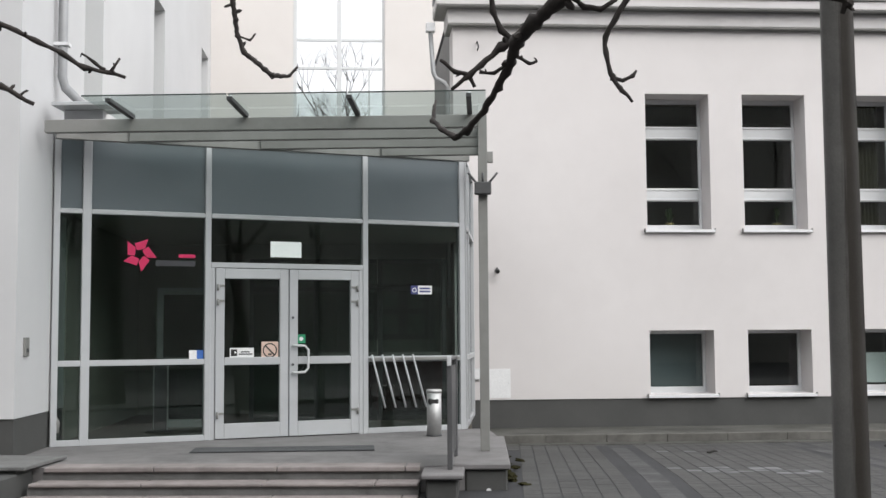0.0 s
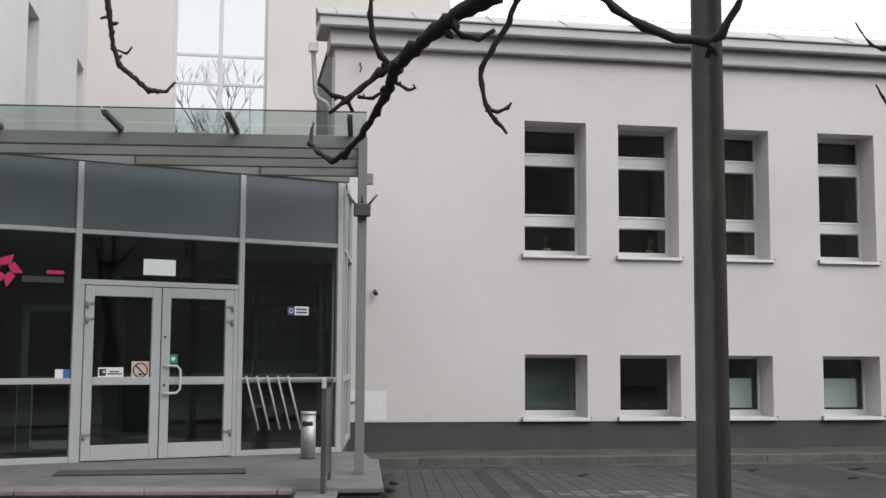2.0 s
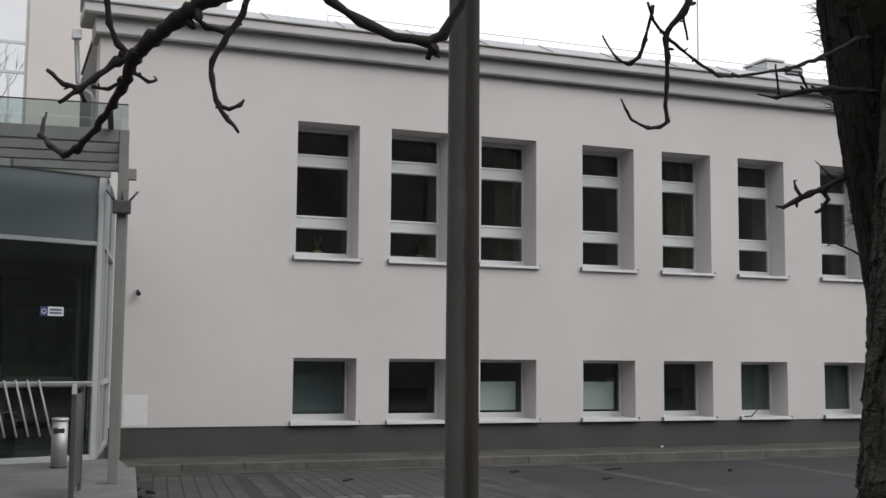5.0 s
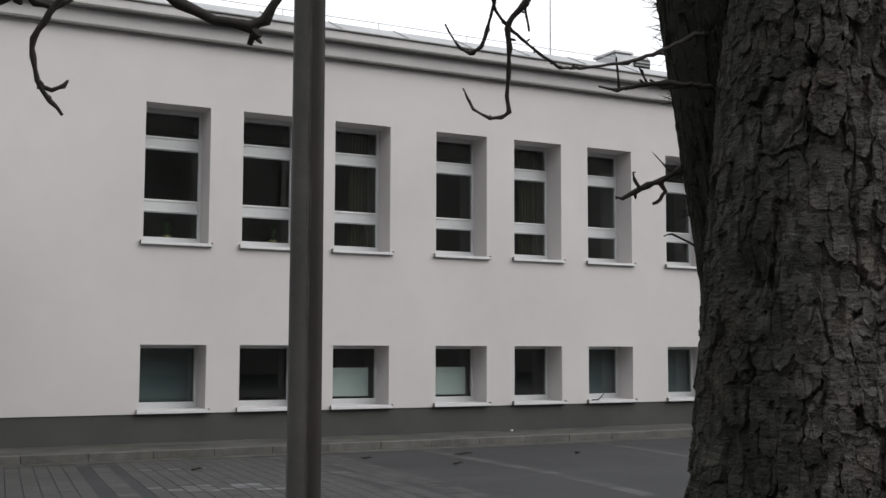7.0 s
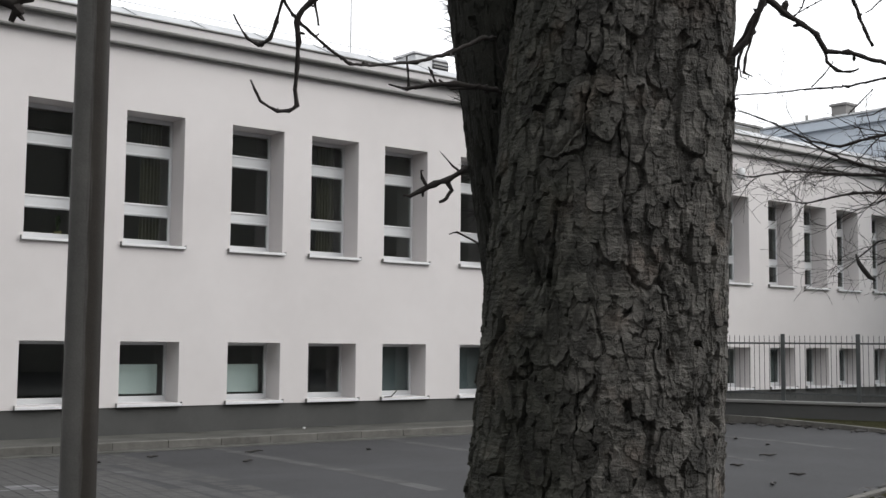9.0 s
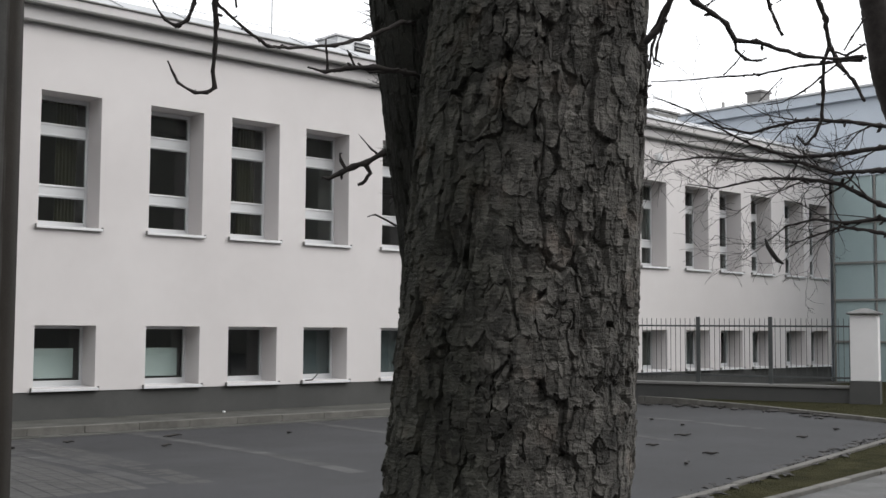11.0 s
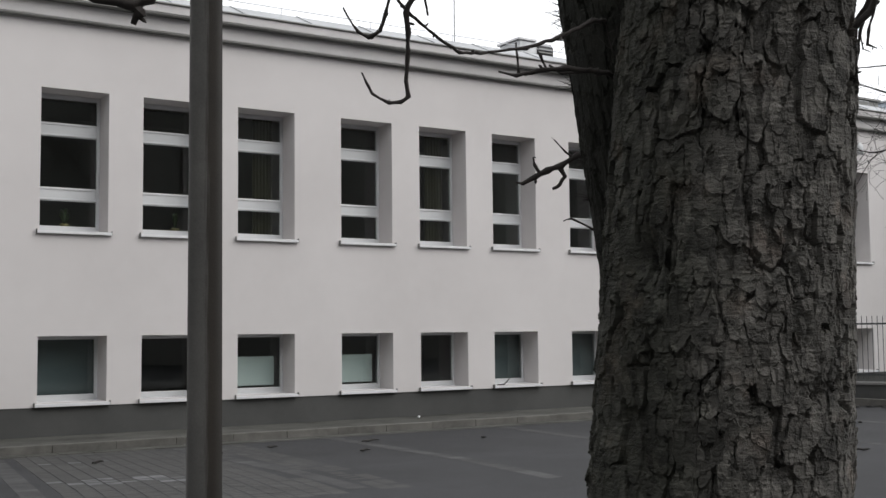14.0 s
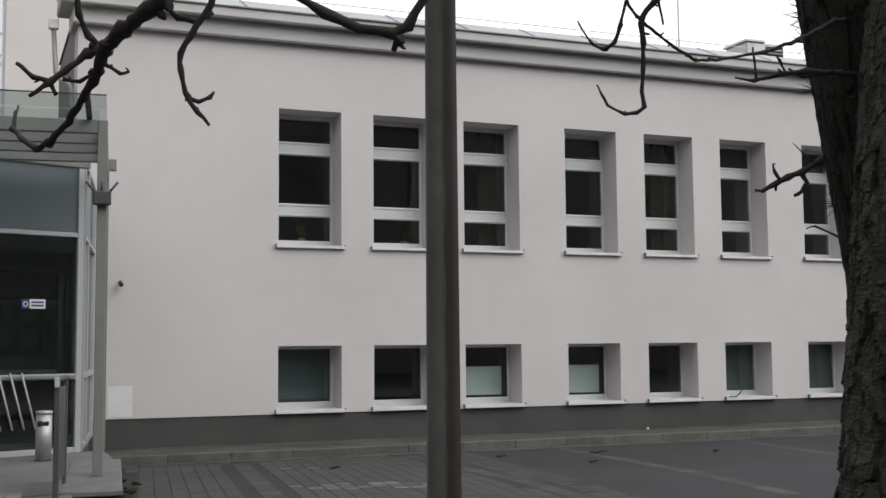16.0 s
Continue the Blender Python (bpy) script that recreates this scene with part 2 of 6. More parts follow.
# shade put into the bark colour on the trunk's left side, broken at its edge
trunk_off = bn.new("ShaderNodeVectorMath")
trunk_off.operation, trunk_off.inputs[1].default_value = "SUBTRACT", (3.5, 2.39, 0.0)
bl.new(bn.new("ShaderNodeNewGeometry").outputs["Position"], trunk_off.inputs[0])
shade_dot = bn.new("ShaderNodeVectorMath")
shade_dot.operation, shade_dot.inputs[1].default_value = "DOT_PRODUCT", (-0.69, 0.72, 0.0)
bl.new(trunk_off.outputs["Vector"], shade_dot.inputs[0])
shade_noise = bn.new("ShaderNodeTexNoise")
shade_noise.inputs["Scale"].default_value, shade_noise.inputs["Detail"].default_value = 7.0, 6
bl.new(trunk_off.outputs["Vector"], shade_noise.inputs["Vector"])
shade_add = bn.new("ShaderNodeMath")
shade_add.operation, shade_add.inputs[1].default_value = "MULTIPLY_ADD", 0.5
bl.new(shade_noise.outputs["Fac"], shade_add.inputs[0])
bl.new(shade_dot.outputs["Value"], shade_add.inputs[2])
shade_span = bn.new("ShaderNodeMapRange")
shade_span.inputs["From Min"].default_value, shade_span.inputs["From Max"].default_value = 0.20, 0.46
bl.new(shade_add.outputs[0], shade_span.inputs["Value"])
shade_mul = bn.new("ShaderNodeMixRGB")
shade_mul.blend_type = "MULTIPLY"
shade_mul.inputs["Color2"].default_value = (0.52, 0.55, 0.50, 1)
bl.new(shade_span.outputs["Result"], shade_mul.inputs["Fac"])
bl.new(streak_mul.outputs["Color"], shade_mul.inputs["Color1"])
# reddish raw patches where flakes have dropped
raw_noise = bn.new("ShaderNodeTexNoise")
raw_noise.inputs["Scale"].default_value, raw_noise.inputs["Detail"].default_value = 5.5, 7
bl.new(trunk_off.outputs["Vector"], raw_noise.inputs["Vector"])
raw_span = bn.new("ShaderNodeMapRange")
raw_span.inputs["From Min"].default_value, raw_span.inputs["From Max"].default_value = 0.56, 0.68
bl.new(raw_noise.outputs["Fac"], raw_span.inputs["Value"])
raw_mul = bn.new("ShaderNodeMixRGB")
raw_mul.blend_type = "MULTIPLY"
raw_mul.inputs["Color2"].default_value = (1.06, 0.95, 0.90, 1)
bl.new(raw_span.outputs["Result"], raw_mul.inputs["Fac"])
bl.new(shade_mul.outputs["Color"], raw_mul.inputs["Color1"])
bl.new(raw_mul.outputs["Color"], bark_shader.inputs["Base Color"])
streak_bump = bn.new("ShaderNodeBump")
streak_bump.inputs["Strength"].default_value, streak_bump.inputs["Distance"].default_value = 0.4, 0.004
bl.new(streak.outputs["Fac"], streak_bump.inputs["Height"])
bl.new(bark_shader.inputs["Normal"].links[0].from_socket, streak_bump.inputs["Normal"])
bl.new(streak_bump.outputs["Normal"], bark_shader.inputs["Normal"])
# near-black bark for the second stem; its shade behind the trunk is in the colour
STEM_BARK = material("shaded_mossy_bark", (0.009, 0.010, 0.007), (0.024, 0.024, 0.018), 0.95, 10.0, 150, 0.7, depth=0.006, spots=0.4)
TWIG = material("twig_bark", (0.020, 0.0165, 0.0155), (0.050, 0.042, 0.038), 0.85, 25.0, 180, 0.5, depth=0.003)
POST = material("weathered_post", (0.095, 0.092, 0.088), (0.145, 0.14, 0.132), 0.7, 2.4, 130, 0.3, depth=0.003, spots=0.35)
# one side of the post is darker and browner, in long runs
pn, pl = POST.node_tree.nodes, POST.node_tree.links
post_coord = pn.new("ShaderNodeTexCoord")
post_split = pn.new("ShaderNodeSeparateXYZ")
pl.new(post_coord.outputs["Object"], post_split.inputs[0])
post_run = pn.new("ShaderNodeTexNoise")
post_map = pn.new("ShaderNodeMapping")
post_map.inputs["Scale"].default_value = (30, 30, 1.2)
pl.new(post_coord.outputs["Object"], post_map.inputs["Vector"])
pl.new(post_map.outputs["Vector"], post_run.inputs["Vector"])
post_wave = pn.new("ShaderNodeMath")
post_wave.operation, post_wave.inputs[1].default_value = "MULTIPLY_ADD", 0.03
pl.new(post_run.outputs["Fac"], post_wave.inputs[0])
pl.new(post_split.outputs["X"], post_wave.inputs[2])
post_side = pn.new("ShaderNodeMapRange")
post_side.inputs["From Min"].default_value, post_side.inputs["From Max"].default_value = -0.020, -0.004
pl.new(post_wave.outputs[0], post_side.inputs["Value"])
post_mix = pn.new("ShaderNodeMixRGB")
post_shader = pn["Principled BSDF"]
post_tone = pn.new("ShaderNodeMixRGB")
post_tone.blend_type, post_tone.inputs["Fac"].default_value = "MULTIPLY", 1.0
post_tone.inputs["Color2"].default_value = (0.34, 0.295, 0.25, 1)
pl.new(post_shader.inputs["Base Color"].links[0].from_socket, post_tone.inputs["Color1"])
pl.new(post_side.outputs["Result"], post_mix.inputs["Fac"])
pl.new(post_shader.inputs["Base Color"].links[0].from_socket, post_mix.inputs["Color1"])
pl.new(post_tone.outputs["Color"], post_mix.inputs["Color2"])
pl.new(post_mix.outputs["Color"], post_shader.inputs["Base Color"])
FENCE = material("fence_paint", (0.045, 0.05, 0.05), (0.07, 0.075, 0.075), 0.6, 4.0, 60, 0.1, speck=0.03)
POD = material("dry_pod", (0.010, 0.009, 0.008), (0.024, 0.020, 0.017), 0.6, 30.0, 120, 0.4, depth=0.003)
WING_BLUE = material("blue_grey_render", (0.44, 0.49, 0.55), (0.50, 0.55, 0.61), 0.9, 0.4, 90, 0.2, speck=0.09)
FAR_WALL = material("unseen_backdrop", (0.10, 0.10, 0.095), (0.19, 0.185, 0.17), 0.95, 0.25, 6, 0.4)
RED = material("red_print", (0.50, 0.012, 0.08), (0.55, 0.016, 0.10), 0.6, 2.0, 60, 0.02, local=True)
GREY_PRINT = material("grey_print", (0.035, 0.035, 0.038), (0.045, 0.045, 0.05), 0.7, 2.0, 60, 0.02, local=True)
WHITE_PRINT = material("white_print", (0.72, 0.72, 0.72), (0.78, 0.78, 0.78), 0.6, 2.0, 60, 0.02, local=True)
BLUE_PRINT = material("blue_print", (0.04, 0.13, 0.42), (0.05, 0.15, 0.46), 0.6, 2.0, 60, 0.02, local=True)
NAVY_PRINT = material("navy_print", (0.03, 0.035, 0.15), (0.04, 0.045, 0.18), 0.6, 2.0, 60, 0.02, local=True)
GREEN_PRINT = material("green_print", (0.01, 0.22, 0.10), (0.015, 0.25, 0.12), 0.6, 2.0, 60, 0.02, local=True)
BLACK_PRINT = material("black_print", (0.012, 0.012, 0.012), (0.02, 0.02, 0.02), 0.6, 2.0, 60, 0.02, local=True)
PEACH_PRINT = material("peach_print", (0.62, 0.46, 0.38), (0.66, 0.50, 0.42), 0.6, 2.0, 60, 0.02, local=True)
LEAF = material("pot_plant_leaf", (0.05, 0.09, 0.03), (0.09, 0.13, 0.05), 0.6, 12.0, 60, 0.1, local=True)
TERRACOTTA = material("plant_pot", (0.45, 0.36, 0.16), (0.55, 0.45, 0.22), 0.6, 6.0, 60, 0.1, local=True)


# ---- mesh helpers ----
def bx(bm, x0, x1, y0, y1, z0, z1, bevel=0.0):
    made = bmesh.ops.create_cube(bm, size=1, matrix=Matrix.LocRotScale(((x0 + x1) / 2, (y0 + y1) / 2, (z0 + z1) / 2), None, (x1 - x0, y1 - y0, z1 - z0)))["verts"]
    if bevel:
        edges = list({e for v in made for e in v.link_edges})
        bmesh.ops.bevel(bm, geom=edges, offset=bevel, segments=1, affect="EDGES", clamp_overlap=True)
    return bm


def box(x0, x1, y0, y1, z0, z1, bevel=0.0):
    return bx(bmesh.new(), x0, x1, y0, y1, z0, z1, bevel)


def tube(bm, pts, sides=8, caps=True):
    """A round bar along points (x, y, z, radius)."""
    rings, ref = [], None
    for i, p in enumerate(pts):
        here = Vector(p[:3])
        ahead = (Vector(pts[min(i + 1, len(pts) - 1)][:3]) - Vector(pts[max(i - 1, 0)][:3])).normalized()
        ref = ahead.orthogonal().normalized() if ref is None else (ref - ahead * ref.dot(ahead)).normalized()
        side = ahead.cross(ref)
        rings.append([bm.verts.new(here + (ref * math.cos(a) + side * math.sin(a)) * p[3]) for a in (2 * math.pi * k / sides for k in range(sides))])
    for a, b in zip(rings, rings[1:]):
        for k in range(sides):
            bm.faces.new((a[k], a[(k + 1) % sides], b[(k + 1) % sides], b[k])).smooth = sides > 6
    if caps:
        bm.faces.new(rings[0][::-1])
        bm.faces.new(rings[-1])
    return bm


def mesh(name, bm, mat):
    me = bpy.data.meshes.new(name)
    bmesh.ops.recalc_face_normals(bm, faces=bm.faces)
    bm.to_mesh(me)
    bm.free()
    me.materials.append(mat)
    return me


def part(name, bm, mat, parent, label=""):
    ob = new(name, mesh(name, bm, mat))
    ob.parent = parent
    return tagged(ob, label)


def shared(name, me, parent, m):
    ob = new(name, me)
    ob.parent = parent
    ob.matrix_basis = m
    return ob


def thing(name, label, category, group="", kind="", m=None):
    ob = new(name)
    ob.empty_display_size = 0.2
    if m is not None:
        ob.matrix_basis = m
    return tagged(ob, label, category, group, kind)


def solid(name, bm, mat, label, category, group="", kind="", m=None):
    ob = new(name, mesh(name, bm, mat))
    if m is not None:
        ob.matrix_basis = m
    return tagged(ob, label, category, group, kind)


# ---- ground ----
FRONT = 19.6  # the long facade's plane


def ground_z(x, y):
    """The parking falls gently towards the kerb along the facade."""
    return -0.12 * min(max((y - 12.5) / 5.3, 0.0), 1.0)


bm = bmesh.new()
gx = [-600, -60, -12, -3, 2, 4, 8, 12, 16, 20, 26, 40, 80, 600]
gy = [-600, -60, -8, 0, 6, 9, 12.5, 14, 16, 17.8, 18.1, 22, 60, 600]
grid = [[bm.verts.new((x, y, ground_z(x, y) - 0.02)) for x in gx] for y in gy]
for a, b in zip(grid, grid[1:]):
    for k in range(len(gx) - 1):
        bm.faces.new((a[k], a[k + 1], b[k + 1], b[k]))
solid("ground", bm, JOINT, "dark grey paved parking ground, dry and stained", "ground", kind="structure")

# slab strip at the wall's foot
strip = solid("pavement", box(2.05, 37.3, 18.22, FRONT, -0.3, 0.0, 0.01), STRIP, "narrow weathered concrete slab strip along the wall foot", "pavement", kind="structure")

# verge behind the parking, with the fence on it
def sheet(points, z0, z1):
    bm = bmesh.new()
    top = [bm.verts.new((x, y, z1)) for x, y in points]
    low = [bm.verts.new((x, y, z0)) for x, y in points]
    bm.faces.new(top)
    for k in range(len(points)):
        bm.faces.new((low[k], low[(k + 1) % len(points)], top[(k + 1) % len(points)], top[k]))
    return bm


FAR_VERGE = [(23.43, 18.1), (23.38, 16.2), (22.68, 13.6), (21.98, 11.9), (20.68, 8.6), (40, 4), (40, 18.1)]
solid("verge", sheet(FAR_VERGE, -0.3, 0.035), SOIL, "mossy soil verge with thin winter grass", "verge", kind="structure")
NEAR_VERGE = [(6.2, 5.3), (9.75, 6.1), (13.0, 6.8), (16.0, 7.48), (30.0, 10.6), (34.0, 8.8), (16.0, 6.46), (13.11, 6.05), (11.33, 5.8), (9.46, 5.54), (6.6, 4.94)]
solid("verge", sheet(NEAR_VERGE, -0.3, 0.06), SOIL, "narrow mossy soil verge beside the footpath", "verge", kind="structure")
FOOTPATH = [(6.7, 4.85), (9.46, 5.43), (11.33, 5.69), (13.11, 5.94), (16.0, 6.35), (34.0, 8.6), (40, 2), (6, -2), (-8, -4), (-8, 2.5)]
solid("pavement", sheet(FOOTPATH, -0.3, 0.035), PALE_PAVER, "pale grey concrete footpath", "pavement", kind="structure")


def kerb_run(points, width, z0, z1, label, length=1.0):
    """Kerb stones laid end to end along a line."""
    run = thing("kerb", label, "kerb", kind="structure")
    stones = {}
    for (xa, ya), (xb, yb) in zip(points, points[1:]):
        whole = math.hypot(xb - xa, yb - ya)
        n = max(1, round(whole / length))
        size = round(whole / n, 3)
        if size not in stones:
            stones[size] = mesh("stone", box(0.002, size - 0.002, -width, 0, z0, z1, 0.008), KERB)
        for k in range(n):
            f = k / n
            wob = random.uniform(-0.008, 0.008)
            shared("stone", stones[size], run, pose(xa + (xb - xa) * f, ya + (yb - ya) * f + wob, wob * 0.5, 0, 0, math.degrees(math.atan2(yb - ya, xb - xa))))
    return run


kerb_run([(2.3, 18.22), (22.3, 18.22)], 0.14, -0.35, 0.0, "low concrete kerb stones along the wall strip")
apron = thing("gutter", "worn pale concrete gutter slabs along the kerb", "gutter", kind="structure")
slab_mesh = mesh("slab", box(0.004, 0.496, 0.0, 0.34, -0.05, 0.0, 0.004), STRIP)
for k in range(40):
    shared("slab", slab_mesh, apron, pose(2.35 + 0.5 * k, 17.735, -0.128 + random.uniform(-0.003, 0.003)))
kerb_run([(23.4, 18.0), (23.35, 16.2), (22.65, 13.6), (21.95, 11.9), (20.65, 8.6)], 0.12, -0.35, 0.06, "concrete kerb stones round the far verge")
kerb_run([(6.2, 5.38), (9.75, 6.18), (13.0, 6.88), (16.0, 7.56), (30.0, 10.7)], 0.1, -0.3, 0.09, "concrete edging stones of the near verge")
kerb_run([(6.7, 4.95), (9.46, 5.53), (11.33, 5.79), (13.11, 6.04), (16.0, 6.45), (34.0, 8.7)], 0.1, -0.3, 0.08, "concrete edging stones along the footpath")

# ---- the long facade ----
LEFTS = (5.43, 7.21, 9.02, 11.195, 13.015, 14.86, 16.98, 18.78, 20.58, 22.74, 24.55, 26.40, 28.47, 30.22, 31.94, 33.90, 35.42)
WIDE, DEEP = 1.165, 0.60
X0, X1 = 1.97, 36.75
LOW0, LOW1, UP0, UP1, WALL_TOP = 0.555, 1.68, 3.48, 5.93, 7.106
BACK = FRONT + DEEP + 0.10

def pierced_wall(xs, zs, openings, y0, y1):
    """One closed wall body on a grid of lines, with clear openings through it."""
    bm, made = bmesh.new(), {}

    def at(i, k, y):
        if (i, k, y) not in made:
            made[i, k, y] = bm.verts.new((xs[i], y, zs[k]))
        return made[i, k, y]

    def full(i, k):
        if not (0 <= i < len(xs) - 1 and 0 <= k < len(zs) - 1):
            return False
        cx, cz = (xs[i] + xs[i + 1]) / 2, (zs[k] + zs[k + 1]) / 2
        return not any(x0 < cx < x1 and z0 < cz < z1 for x0, x1, z0, z1 in openings)

    for i in range(len(xs) - 1):
        for k in range(len(zs) - 1):
            if not full(i, k):
                continue
            for y in (y0, y1):
                bm.faces.new((at(i, k, y), at(i + 1, k, y), at(i + 1, k + 1, y), at(i, k + 1, y)))
            for di, dk, p, q in ((-1, 0, (0, 0), (0, 1)), (1, 0, (1, 0), (1, 1)), (0, -1, (0, 0), (1, 0)), (0, 1, (0, 1), (1, 1))):
                if not full(i + di, k + dk):
                    bm.faces.new((at(i + p[0], k + p[1], y0), at(i + q[0], k + q[1], y0), at(i + q[0], k + q[1], y1), at(i + p[0], k + p[1], y1)))
    return bm


OPENINGS = [(x, x + WIDE, z0, z1) for x in LEFTS for z0, z1 in ((LOW0, LOW1), (UP0, UP1))]
bm = pierced_wall([X0] + [e for x in LEFTS for e in (x, x + WIDE)] + [X1], (0.49, LOW0, LOW1, UP0, UP1, WALL_TOP), OPENINGS, FRONT, BACK)
solid("wall_facade", bm, PLASTER, "long off-white rendered facade with deep window reveals", "wall", kind="structure")
solid("wall_plinth", box(X0, X1, FRONT + 0.02, BACK, -0.2, 0.49), PLINTH, "dark grey rendered plinth below the off-white wall", "plinth", kind="structure")

# darker than the facade: the narrow alley's shade is put into its colour
solid("wall_return", box(X0, X0 + 0.4, BACK, 24.4, 0.0, 7.42), GREY_RENDER, "rendered return wall of the facade block, its shade put into a dull grey", "wall", kind="structure")

# rooms behind the windows
bm = bmesh.new()
bx(bm, X0 + 0.4, X1, 24.4, 24.6, -0.5, WALL_TOP)
for x in (X0 + 0.4, 10.4, 16.1, 21.8, 27.5, 33.2, X1 - 0.2):
    bx(bm, x, x + 0.15, BACK, 24.4, -0.5, WALL_TOP)
solid("wall_rooms", bm, ROOM, "plain inner walls behind the windows", "wall", kind="structure")
bm = bmesh.new()
bx(bm, X0 + 0.4, X1, BACK, 24.4, -0.6, -0.4)
bx(bm, X0 + 0.4, X1, BACK, 24.4, 2.3, 2.55)
solid("floor", bm, ROOM_FLOOR, "dark inner floors behind the windows", "floor", kind="structure")
solid("ceiling", box(X0 + 0.4, X1, BACK, 24.4, 6.3, 6.5), ROOM, "plain inner ceiling", "ceiling", kind="structure")

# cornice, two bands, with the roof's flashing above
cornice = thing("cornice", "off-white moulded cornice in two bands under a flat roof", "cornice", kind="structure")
part("lower_band", box(X0 - 0.10, X1, FRONT - 0.16, BACK, 7.135, 7.392, 0.006), CORNICE, cornice)
# thin grey strips under both bands stand in for their shade lines
part("shade_strip", box(X0 - 0.09, X1, FRONT - 0.147, BACK, 7.108, 7.133, 0.004), STEEL_PAINT, cornice, "grey strip standing in for the shade under a cornice band")
part("upper_band", box(X0 - 0.31, X1, FRONT - 0.36, BACK, 7.42, 7.575, 0.006), CORNICE, cornice)
part("shade_strip", box(X0 - 0.29, X1, FRONT - 0.345, BACK, 7.395, 7.418, 0.004), STEEL_PAINT, cornice, "grey strip standing in for the shade under a cornice band")
part("gutter_edge", box(X0 - 0.34, X1, FRONT - 0.40, FRONT + 0.0, 7.578, 7.606, 0.006), STEEL_PAINT, cornice, "dull grey sheet-metal drip edge")
solid("roof", box(X0, X1, FRONT - 0.25, 24.6, 7.578, 7.60), ROOF_FELT, "flat dark felt roof", "roof", kind="structure")
flash = thing("roof_edge", "dull sheet-metal roof edge with standing seams", "flashing", kind="structure")
bm = bmesh.new()
vs = [bm.verts.new(p) for p in ((X0 - 0.34, FRONT - 0.38, 7.612), (X1, FRONT - 0.38, 7.612), (X1, FRONT + 0.30, 7.92), (X0 - 0.34, FRONT + 0.30, 7.92), (X1, FRONT + 0.30, 7.56), (X0 - 0.34, FRONT + 0.30, 7.56))]
bm.faces.new(vs[:4])
bm.faces.new((vs[3], vs[2], vs[4], vs[5]))
part("sheet", bm, FLASHING, flash)
seam = mesh("seam", box(-0.008, 0.008, 0.0, 0.73, 0.0, 0.02), FLASHING)
x = X0
while x < X1:
    shared("seam", seam, flash, pose(x, FRONT - 0.37, 7.615, 24.4, 0, 0))
    x += 1.4
bm = bmesh.new()
tube(bm, [(6.0, FRONT + 0.2, 8.0, 0.008), (15.0, FRONT + 0.2, 8.02, 0.008), (28.0, FRONT + 0.2, 8.0, 0.008)], 5)
for k in range(12):
    tube(bm, [(6 + k * 2, FRONT + 0.2, 7.78, 0.007), (6 + k * 2, FRONT + 0.2, 8.02, 0.007)], 5)
solid("lightning_conductor", bm, FLASHING, "thin metal conductor wire on short roof stands", "conductor wire")


def metal_sill(w):
    """A folded sheet sill: sloping top, front lip and upturned ends."""
    bm = bmesh.new()
    rim = [(-0.075, -0.058), (-0.075, -0.012), (DEEP - 0.072, 0.010), (DEEP - 0.072, -0.002), (-0.064, -0.022), (-0.064, -0.058)]
    a = [bm.verts.new((-0.05, y, z)) for y, z in rim]
    c = [bm.verts.new((WIDE + 0.05, y, z)) for y, z in rim]
    bm.faces.new(a)
    bm.faces.new(c[::-1])
    for i in range(6):
        bm.faces.new((a[i], c[i], c[(i + 1) % 6], a[(i + 1) % 6]))
    sill = part("window_sill", bm, SILL, w, "pale sheet-metal sill")
    for x in (-0.056, WIDE + 0.05):
        part("end_cap", box(x, x + 0.006, -0.078, -0.001, -0.062, 0.014, 0.002), STEEL_PAINT, sill)


def upper_window():
    w = thing("window", "tall white plastic window with three sashes in a deep reveal", "window", "upper storey windows", "structure")
    y0, y1 = DEEP - 0.07, DEEP
    bm = bmesh.new()
    for x in (0.0, WIDE - 0.055):
        bx(bm, x, x + 0.055, y0, y1, 0.0, UP1 - UP0, 0.006)
    bx(bm, 0.055, WIDE - 0.055, y0, y1, UP1 - UP0 - 0.08, UP1 - UP0, 0.006)
    bx(bm, 0.055, WIDE - 0.055, y0, y1, 0.0, 0.125, 0.006)
    part("window_frame", bm, PVC, w)
    for z0, z1 in ((0.565, 0.805), (1.70, 1.95)):
        rail = part("transom", box(0.055, WIDE - 0.055, y0 - 0.012, y1, z0, z1, 0.012), PVC, w)
        for zb in (z0 + 0.012, z1 - 0.047):
            part("glazing_bead", box(0.07, WIDE - 0.07, y0 - 0.026, y0 - 0.012, zb, zb + 0.035, 0.006), PVC, rail)
    for z0, z1 in ((0.125, 0.565), (0.805, 1.70), (1.95, 2.33)):
        part("pane", box(0.056, WIDE - 0.056, y0 + 0.03, y0 + 0.036, z0, z1), PANE, w).visible_shadow = False
    metal_sill(w)
    return w


def lower_window():
    w = thing("window", "small square white basement window in a deep reveal", "window", "basement windows", "structure")
    y0, y1, h = DEEP - 0.07, DEEP, LOW1 - LOW0
    bm = bmesh.new()
    for x in (0.0, WIDE - 0.055):
        bx(bm, x, x + 0.055, y0, y1, 0.0, h, 0.006)
    bx(bm, 0.055, WIDE - 0.055, y0, y1, h - 0.06, h, 0.006)
    bx(bm, 0.055, WIDE - 0.055, y0, y1, 0.0, 0.11, 0.006)
    part("window_frame", bm, PVC, w)
    part("pane", box(0.056, WIDE - 0.056, y0 + 0.03, y0 + 0.036, 0.11, h - 0.06), PANE, w).visible_shadow = False
    metal_sill(w)
    return w


first_up, first_low = upper_window(), lower_window()
first_up.matrix_basis, first_low.matrix_basis = pose(LEFTS[0], FRONT, UP0), pose(LEFTS[0], FRONT, LOW0)
